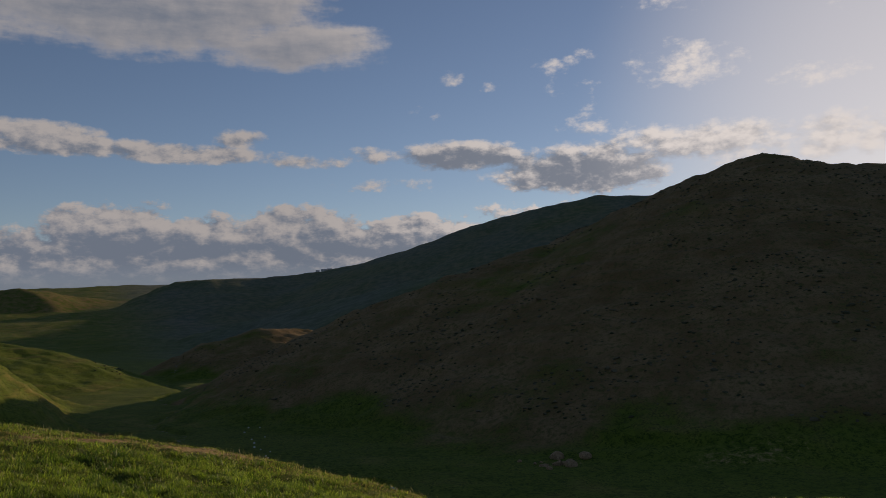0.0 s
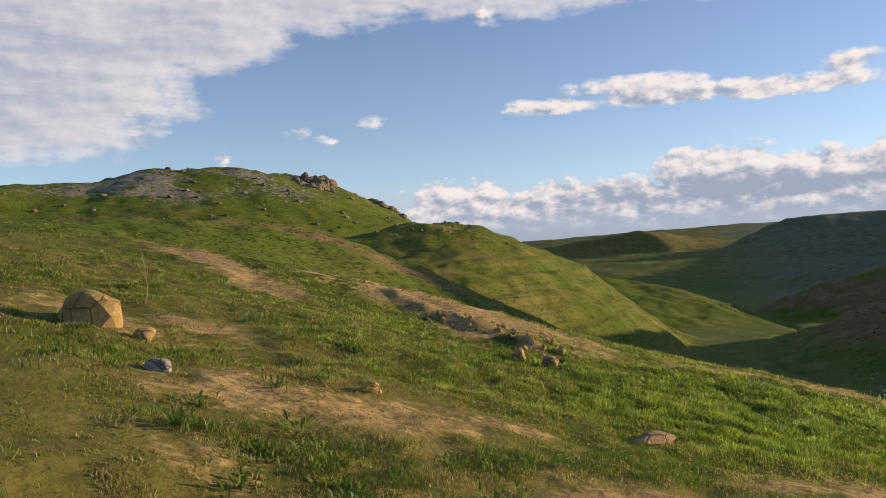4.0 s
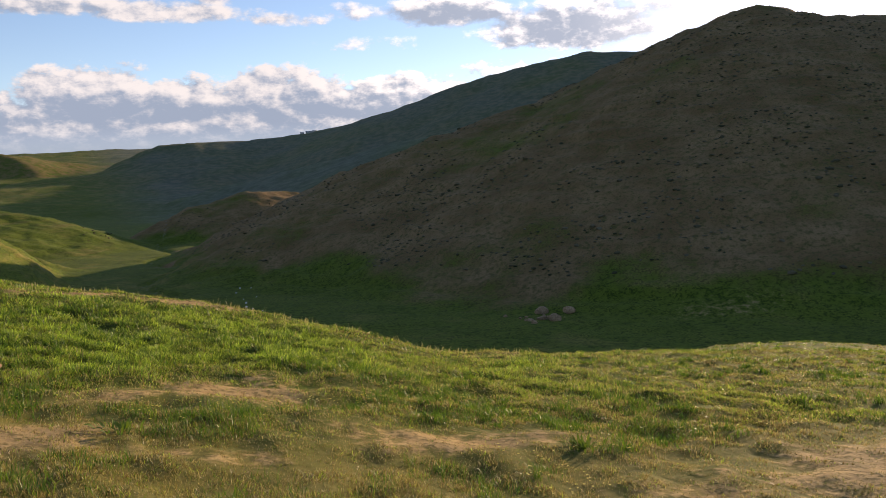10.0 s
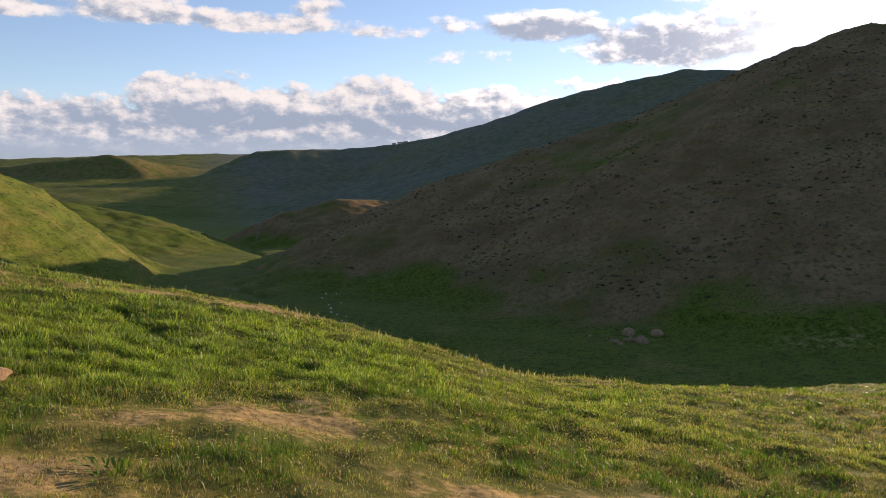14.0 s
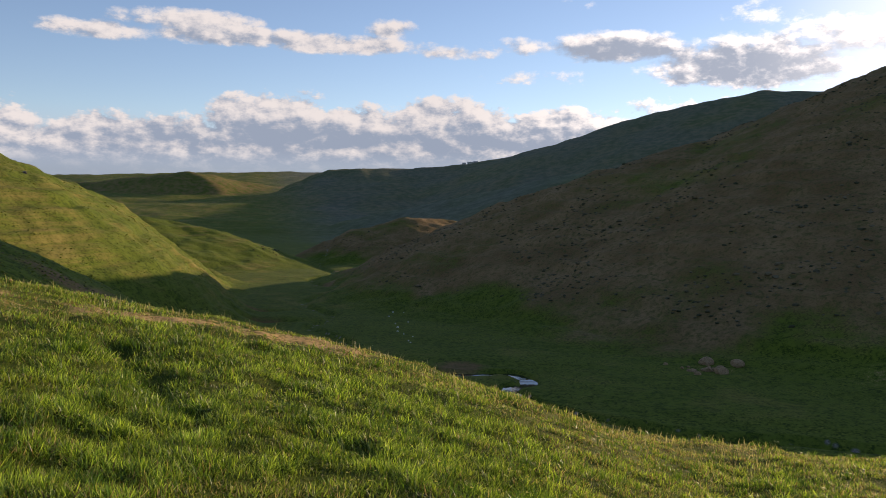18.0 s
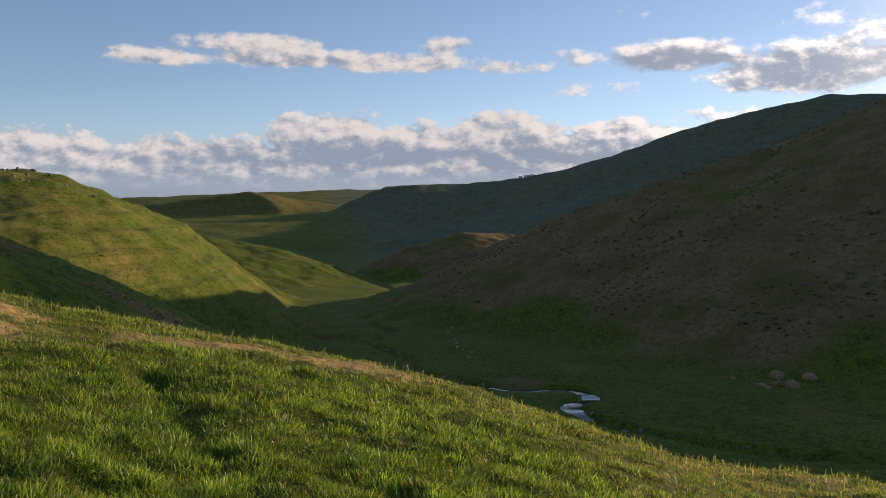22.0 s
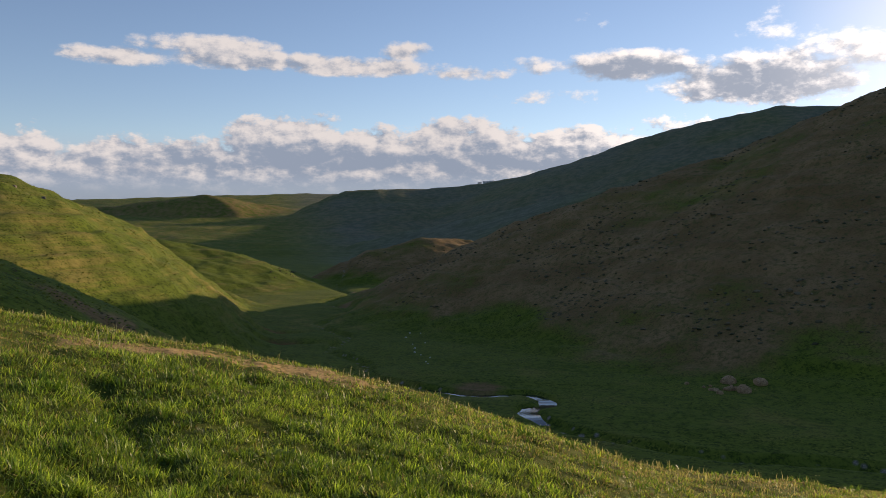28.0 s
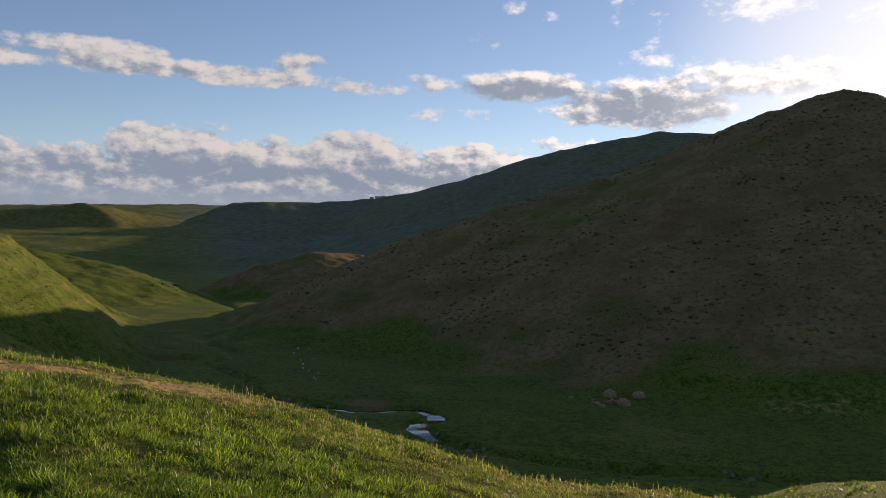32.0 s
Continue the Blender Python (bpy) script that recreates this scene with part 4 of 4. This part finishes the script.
stone(-5.62, 4.42, (0.11, 0.09, 0.075), 50, 6, ochre, "rounded ochre stone on a worn patch", sink=0.02)
stone(-6.95, 8.15, (0.13, 0.09, 0.15), 0, 7, ochre, "pointed ochre stone at the foot of the broken bank", sink=0.02)
stone(-6.6, 8.4, (0.12, 0.10, 0.12), 60, 8, reddish, "rounded stone at the foot of the broken bank", sink=0.02)
stone(-10.2, 13.4, (0.09, 0.07, 0.07), 15, 9, ochre, "pale ochre stone on the brow of the shoulder", sink=0.01)
rng = random.Random(21)
for k in range(120):
    # clods and stones that have come off the broken bank
    low = k < 64
    x = -7.0 - 3.4 * rng.random() if low else rng.uniform(-17, -8.6)
    y = float(scarp_line(np.array([x]))[0]) - rng.uniform(-0.6, 0.35) if low else float(np.interp(x, [p[0] for p in LIP[::-1]], [p[1] for p in LIP[::-1]])) + rng.gauss(-0.75, 0.5)
    s = rng.uniform(0.02, 0.065) if k % 6 else rng.uniform(0.045, 0.085)
    s = s if low else s * 0.6
    stone(x, y, (s, s * rng.uniform(0.7, 1), s * rng.uniform(0.6, 1)), rng.uniform(0, 360), 30 + k, (reddish, ochre, ochre, earthy)[k % 4],
          "ochre clod fallen from the broken earth bank" if k % 6 else "angular ochre stone on the broken earth bank", "clod" if k % 6 else "stone", "clod" if k % 6 else "stone", 0.25 * s,
          "clods along the bank" if k % 6 else "stones along the bank", 2)

# the crags of the rocky hill
def on_way(az, d):
    return -math.sin(radians(az)) * d, math.cos(radians(az)) * d


# two outcrops of broken blocks: degrees left, spread, metres off, blocks
for az0, wide_az, d0, d1, blocks in ((53.0, 0.95, 352, 380, 46), (48.2, 0.95, 366, 392, 40)):
    for k in range(blocks):
        f = rng.random()
        az, d = az0 + rng.gauss(0, 0.55) * wide_az, d0 + (d1 - d0) * f
        x, y = on_way(az, d)
        w, h = rng.uniform(1.5, 3.2), rng.uniform(1.4, 2.8) * (0.7 + 0.5 * f)
        stone(x, y, (w, w * rng.uniform(0.7, 1.0), h), rng.uniform(0, 360), 60 + k % 16, crag, "brown weathered block of the crag on the rocky hill", "crag", "rock outcrop",
              0.42 * h, "crags of the rocky hill", 3)
for k in range(70):
    az, d = rng.uniform(47, 74), rng.uniform(285, 365)
    x, y = on_way(az, d)
    s = rng.uniform(0.35, 1.1)
    stone(x, y, (s * 1.4, s, s * 0.8), rng.uniform(0, 360), 80 + k % 7, crag if k % 2 else pale, "weathered grey rock on the slope of the rocky hill", "rock", "rock", 0.2 * s,
          "rocks on the rocky hill", 2)
for k in range(34):
    az, d = rng.gauss(45.0, 2.4), rng.uniform(176, 206)
    x, y = on_way(az, d)
    s = rng.uniform(0.2, 0.5)
    stone(x, y, (s * 1.5, s, s * 0.8), rng.uniform(0, 360), 90 + k % 7, pale if k % 3 else crag, "grey rock on the crown of the green knoll", "rock", "rock", 0.2 * s, "rocks on the knoll", 2)
for k in range(16):
    x, y = rng.gauss(11, 2.6), rng.gauss(128, 1.6)
    s = rng.uniform(0.2, 0.6) if k > 4 else rng.uniform(0.7, 1.1)
    stone(x, y, (s * 1.3, s, s * 0.8), rng.uniform(0, 360), 100 + k % 6, reddish, "pale rock in the scree at the foot of the brown hill", "rock", "rock", 0.2 * s, "rocks in the scree", 2)

for x, y, size in ((-52.0, 181.0, 0.30), (-51.2, 175.0, 0.26), (-49.0, 179.5, 0.20), (-46.2, 163.0, 0.22), (-44.0, 157.0, 0.30), (-42.6, 152.0, 0.26), (-44.4, 166.5, 0.18), (-40.6, 149.0, 0.22),
                   (-38.0, 146.0, 0.16), (-37.6, 141.5, 0.22), (-36.7, 139.5, 0.18)):
    stone(x, y, (size, size * 0.8, size * 0.8), 60 * x, int(-x * 10), chalk, "small white stone on the green valley floor", sink=0.1 * size, group="white stones in the valley", detail=2)

# the brook
def water():
    m, n, b = surface("brook_water", 0.06, 0.5)
    n.put(b.inputs["Base Color"], (0.02, 0.025, 0.022, 1.0))
    bumped(n, b, n.noise(n.make("ShaderNodeTexCoord").outputs["Object"], 3.0, 3), 0.15, 0.03)
    line = BROOK_LINE[(BROOK_LINE[:, 1] < 560)]
    side = np.gradient(line, axis=0)
    side = np.stack([-side[:, 1], side[:, 0]], 1) / np.hypot(side[:, 0], side[:, 1])[:, None]
    z = land(line[:, 0], line[:, 1], False)
    z = np.minimum.accumulate(np.convolve(np.pad(z, 4, "edge"), np.ones(9) / 9, "valid")) + 0.34 - 0.75 * np.clip((line[:, 1] - 119) / 6, 0, 1) - 0.8 * np.clip((line[:, 0] + 13.4) / 3, 0, 1)
    half = (1.0 + 0.4 * np.exp(-((line[:, 1] - 110) / 8) ** 2) + 0.3 * np.sin(np.arange(len(line)) * 0.7))[:, None]
    v = np.vstack([np.column_stack([line - side * half, z]), np.column_stack([line + side * half, z])])
    k = len(line)
    mesh = bpy.data.meshes.new("water")
    mesh.from_pydata(v.tolist(), [], [(i, i + k, i + k + 1, i + 1) for i in range(k - 1)])
    mesh.materials.append(m)
    tagged(new("water", mesh), "narrow winding brook that mirrors the pale sky", "brook", kind="structure")


water()


# broad-leaved plants in the grass
def leaf_mesh(name, length, width, arch, seed):
    rng = random.Random(seed)
    bm = bmesh.new()
    rows, n = [], 7
    for i in range(n + 1):
        t = i / n
        w = width * math.sin(math.pi * min(1, 0.12 + 0.88 * t) ** 0.8) * (0.95 + 0.1 * rng.random())
        y = length * (t - 0.25 * arch * t * t)
        z = length * arch * (0.85 * t - 0.75 * t * t)
        wave = 0.12 * width * math.sin(7 * t + seed)
        rows.append([bm.verts.new((-w / 2, y, z + 0.25 * w + wave)), bm.verts.new((0, y, z)), bm.verts.new((w / 2, y, z + 0.25 * w - wave))])
    for a, b in zip(rows[:-1], rows[1:]):
        for i in (0, 1):
            bm.faces.new((a[i], a[i + 1], b[i + 1], b[i]))
    for f in bm.faces:
        f.smooth = True
    mesh = bpy.data.meshes.new(name)
    bm.to_mesh(mesh)
    bm.free()
    return mesh


def leaf_material():
    m, n, b = surface("broad_leaf", 0.62, 0.2)
    at = n.make("ShaderNodeTexCoord").outputs["Object"]
    pick = n.make("ShaderNodeObjectInfo").outputs["Random"]
    col = n.mix(pick, (0.060, 0.120, 0.020), (0.135, 0.205, 0.050))
    col = n.mix(n.span(n.noise(at, 25, 3), 0.45, 0.7), col, (0.14, 0.19, 0.04))
    n.put(b.inputs["Base Color"], col)
    thin = n.make("ShaderNodeBsdfTranslucent")
    n.put(thin.inputs["Color"], n.mix(1.0, col, (1.2, 1.3, 0.6), "MULTIPLY"))
    both = n.make("ShaderNodeMixShader")
    n.put(both.inputs[0], 0.35)
    n.put(both.inputs[1], b.outputs[0])
    n.put(both.inputs[2], thin.outputs[0])
    n.put(m.node_tree.nodes["Material Output"].inputs["Surface"], both.outputs[0])
    return m


leafy = leaf_material()
LEAVES = []
for k in range(5):
    mesh = leaf_mesh("leaf", 0.075 + 0.017 * k, 0.019 + 0.005 * (k % 3), 0.45 + 0.14 * k, k)
    mesh.materials.append(leafy)
    LEAVES.append(mesh)


def broadleaf(x, y, spread, count, seed, label):
    rng = random.Random(seed)
    base = new("broadleaf_plant")
    z = ground_at(x, y)
    base.matrix_world = pose(x, y, z)
    slope = [(ground_at(x + 0.3, y) - z) / 0.3, (ground_at(x, y + 0.3) - z) / 0.3]
    for i in range(count):
        ob = new("leaf", rng.choice(LEAVES))
        ob.parent = base
        a = 360 * (i / count) * 2.4 + rng.uniform(-20, 20)
        off = spread * 0.5 * rng.random()
        s = rng.uniform(0.55, 1.05)
        dx, dy = -math.sin(radians(a)) * off, math.cos(radians(a)) * off
        drop = dx * slope[0] + dy * slope[1]
        ob.matrix_local = pose(dx, dy, drop, rng.uniform(15, 70), rng.uniform(-15, 15), a) @ Matrix.Diagonal((s, s, s, 1))
    return tagged(base, label, "plant", "broad-leaved plants in the grass")


PLANTS = [(-3.95, 2.75, 0.5, 24, 0), (-3.55, 2.6, 0.4, 18, 0), (-4.0, 3.75, 0.45, 22, 0), (-3.7, 3.95, 0.35, 14, 0), (-2.9, 3.15, 0.5, 24, 0), (-2.65, 3.35, 0.45, 20, 0),
          (-3.25, 2.95, 0.35, 14, 0), (-4.6, 2.6, 0.5, 22, 0), (-5.1, 2.3, 0.5, 22, 0), (-2.2, 5.1, 0.3, 12, 0), (0.94, 6.1, 0.3, 20, 1), (-2.6, 10.1, 0.7, 26, 1),
          (-2.9, 10.7, 0.6, 22, 1), (-2.3, 9.0, 0.6, 18, 1), (0.1, 9.3, 0.5, 14, 1), (2.3, 4.6, 0.35, 16, 1), (-3.2, 9.6, 0.55, 18, 1), (-2.2, 9.9, 0.5, 16, 1), (-1.3, 9.7, 0.45, 14, 1),
          (-4.3, 2.95, 0.5, 22, 0), (-3.3, 3.4, 0.45, 18, 0), (-3.0, 2.6, 0.4, 20, 0), (-4.9, 3.1, 0.5, 18, 0), (-5.6, 2.7, 0.5, 20, 0), (-2.4, 2.9, 0.35, 14, 0),
          (-3.5, 2.25, 0.4, 18, 0), (-4.2, 2.2, 0.4, 18, 0), (-5.9, 3.6, 0.4, 14, 0), (-6.3, 5.6, 0.4, 12, 0), (-8.0, 5.2, 0.5, 16, 0), (-5.2, 6.9, 0.35, 10, 0)]
for k, (x, y, spread, count, kind) in enumerate(PLANTS):
    broadleaf(x, y, spread * 1.15, count * 5 // 2, 200 + k, ("upright broad-leaved green weed in the meadow grass", "low dark green leafy clump in short turf")[kind])


# a dry branching stalk by the bank
def stalk():
    base = new("dry_stalk")
    base.matrix_world = pose(-10.3, 4.6, ground_at(-10.3, 4.6), 0, 0, 30)
    m, n, b = surface("dry_stem", 0.85, 0.1)
    n.put(b.inputs["Base Color"], n.mix(n.noise(n.make("ShaderNodeTexCoord").outputs["Object"], 30), (0.30, 0.24, 0.13), (0.44, 0.36, 0.2)))
    for name, pts, r in (("stem", [(0, 0, 0), (0.02, 0, 0.25), (-0.02, 0.01, 0.48), (-0.05, 0, 0.68)], 0.008), ("branch", [(0.02, 0, 0.22), (0.10, 0.02, 0.32), (0.17, 0, 0.40)], 0.005),
                         ("branch", [(0, 0, 0.36), (-0.09, 0.02, 0.44), (-0.14, 0.03, 0.55)], 0.005), ("branch", [(0.01, 0, 0.3), (0.06, -0.04, 0.45), (0.07, -0.05, 0.56)], 0.004)):
        bm = bmesh.new()
        rings = []
        for i, p in enumerate(pts):
            k = r * (1 - 0.6 * i / (len(pts) - 1))
            rings.append([bm.verts.new((p[0] + k * math.cos(a), p[1] + k * math.sin(a), p[2])) for a in [j * math.pi / 3 for j in range(6)]])
        for a, b2 in zip(rings[:-1], rings[1:]):
            for j in range(6):
                bm.faces.new((a[j], a[(j + 1) % 6], b2[(j + 1) % 6], b2[j]))
        bm.faces.new(rings[-1])
        part(name, bm, m, base)
    tagged(base, "dry pale branching weed stalk standing in grass", "weed stalk")


stalk()


# scrub on the slopes: low cushions, too many to count
def cushions(name, spots, sizes, label, seed, dull=(0.085, 0.082, 0.036), bright=(0.150, 0.120, 0.066)):
    rng = np.random.default_rng(seed)
    bm = bmesh.new()
    bmesh.ops.create_icosphere(bm, subdivisions=1, radius=1.0)
    v0 = np.array([v.co[:] for v in bm.verts])
    f0 = np.array([[v.index for v in f.verts] for f in bm.faces])
    bm.free()
    n = len(spots)
    z = land(spots[:, 0], spots[:, 1], False)
    v = v0[None] * (1 + 0.35 * rng.standard_normal((n, len(v0), 1)).clip(-1, 1)) * (sizes[:, None, None] * np.array([1.0, 1.0, 0.55]))
    v = v + np.column_stack([spots, z])[:, None, :]
    mesh = bpy.data.meshes.new(name)
    mesh.from_pydata(v.reshape(-1, 3).tolist(), [], (f0[None] + len(v0) * np.arange(n)[:, None, None]).reshape(-1, 3).tolist())
    m, nn, b = surface(name, 0.95, 0.1)
    isle = nn.make("ShaderNodeNewGeometry").outputs["Random Per Island"]
    nn.put(b.inputs["Base Color"], nn.mix(isle, dull, bright))
    mesh.materials.append(m)
    tagged(new(name, mesh), label, "scrub", kind="stuff")


def slope_scrub():
    rng = np.random.default_rng(5)
    n = 20000
    a, r = np.radians(rng.uniform(-44, 26, n)), rng.uniform(130, 420, n)
    p = np.stack([-np.sin(a) * r, np.cos(a) * r], 1)
    z = land(p[:, 0], p[:, 1], False)
    keep = (z > floor_height(p[:, 0], p[:, 1]) + 5) & (rough(p[:, 0], p[:, 1], 25, 3, 151) + rng.uniform(-0.25, 0.25, n) > 0.02)
    p = p[keep]
    cushions("hillside_scrub", p, rng.uniform(0.14, 0.50, len(p)) * (1 + 0.5 * (rng.uniform(0, 1, len(p)) > 0.9)), "low dull scrub cushions dotted over the brown hillside", 6, (0.055, 0.058, 0.028), (0.175, 0.145, 0.088))
    n = 9000
    a, r = np.radians(rng.uniform(33, 74, n)), rng.uniform(50, 92, n)
    p = np.stack([-np.sin(a) * r, np.cos(a) * r], 1)
    keep = 0.5 * rough(p[:, 0], p[:, 1], 9, 3, 161) + rng.uniform(-0.5, 0.3, n) + 0.75 * ridge_crown(p[:, 0], p[:, 1]) > 0.5
    p = p[keep]
    cushions("ridge_scrub", p, rng.uniform(0.04, 0.12, len(p)), "low brown scrub cushions on the near ridge", 7)

    n = 34000
    a, r = np.radians(rng.uniform(28, 76, n)), 50 * np.exp(rng.uniform(0, 1.75, n))
    p = np.stack([-np.sin(a) * r, np.cos(a) * r], 1)
    keep = rough(p[:, 0], p[:, 1], 14, 3, 351) + rng.uniform(-0.5, 0.5, n) > 0.05
    p, r = p[keep], r[keep]
    cushions("hillside_tussocks", p, rng.uniform(0.035, 0.10, len(p)) * (0.6 + r / 120), "green and olive grass tussocks on the sunlit slopes", 8, (0.095, 0.130, 0.015), (0.230, 0.240, 0.050))


slope_scrub()


# far farm buildings on the skyline of the green hill
def box(bm, a, b):
    bmesh.ops.create_cube(bm, size=1.0, matrix=Matrix.Translation([(p + q) / 2 for p, q in zip(a, b)]) @ Matrix.Diagonal((*[q - p for p, q in zip(a, b)], 1)))


def farmhouse(az, d, long, wide, high, turn):
    x, y = on_way(az, d)
    base = new("farmhouse")
    base.matrix_world = pose(x, y, ground_at(x, y) - 0.5, 0, 0, turn)
    wall_m, n, b = surface("whitewash", 0.9, 0.2)
    n.put(b.inputs["Base Color"], n.mix(n.noise(n.make("ShaderNodeTexCoord").outputs["Object"], 0.8), (0.55, 0.53, 0.48), (0.72, 0.70, 0.66)))
    roof_m, n, b = surface("roof_sheet", 0.6, 0.3)
    n.put(b.inputs["Base Color"], n.mix(n.noise(n.make("ShaderNodeTexCoord").outputs["Object"], 0.9), (0.32, 0.29, 0.27), (0.45, 0.42, 0.4)))
    dark, n, b = surface("window_glass", 0.15, 0.5)
    n.put(b.inputs["Base Color"], (0.03, 0.035, 0.04, 1))
    bm = bmesh.new()
    box(bm, (-long / 2, -wide / 2, 0), (long / 2, wide / 2, high))
    part("wall", bm, wall_m, base)
    bm = bmesh.new()
    o = 0.4
    v = [bm.verts.new(p) for p in ((-long / 2 - o, -wide / 2 - o, high + 0.02), (long / 2 + o, -wide / 2 - o, high + 0.02), (long / 2 + o, wide / 2 + o, high + 0.02), (-long / 2 - o, wide / 2 + o, high + 0.02),
                                   (-long / 2 - o, 0, high + 1.5), (long / 2 + o, 0, high + 1.5))]
    for f in ((0, 1, 5, 4), (2, 3, 4, 5), (0, 4, 3), (1, 2, 5), (3, 2, 1, 0)):
        bm.faces.new([v[i] for i in f])
    part("roof", bm, roof_m, base)
    for k in (-0.3, 0.0, 0.3):
        bm = bmesh.new()
        box(bm, (k * long - 0.5, -wide / 2 - 0.06, 1.0), (k * long + 0.5, -wide / 2 - 0.004, 2.2))
        part("window", bm, dark, base)
    tagged(base, "small whitewashed farmhouse far off on the skyline", "house", "farm buildings on the far hill")


farmhouse(10.75, 1625, 12, 6, 3, 10)
farmhouse(10.35, 1630, 9, 5, 3, -5)
farmhouse(11.2, 1640, 7, 5, 3, 25)
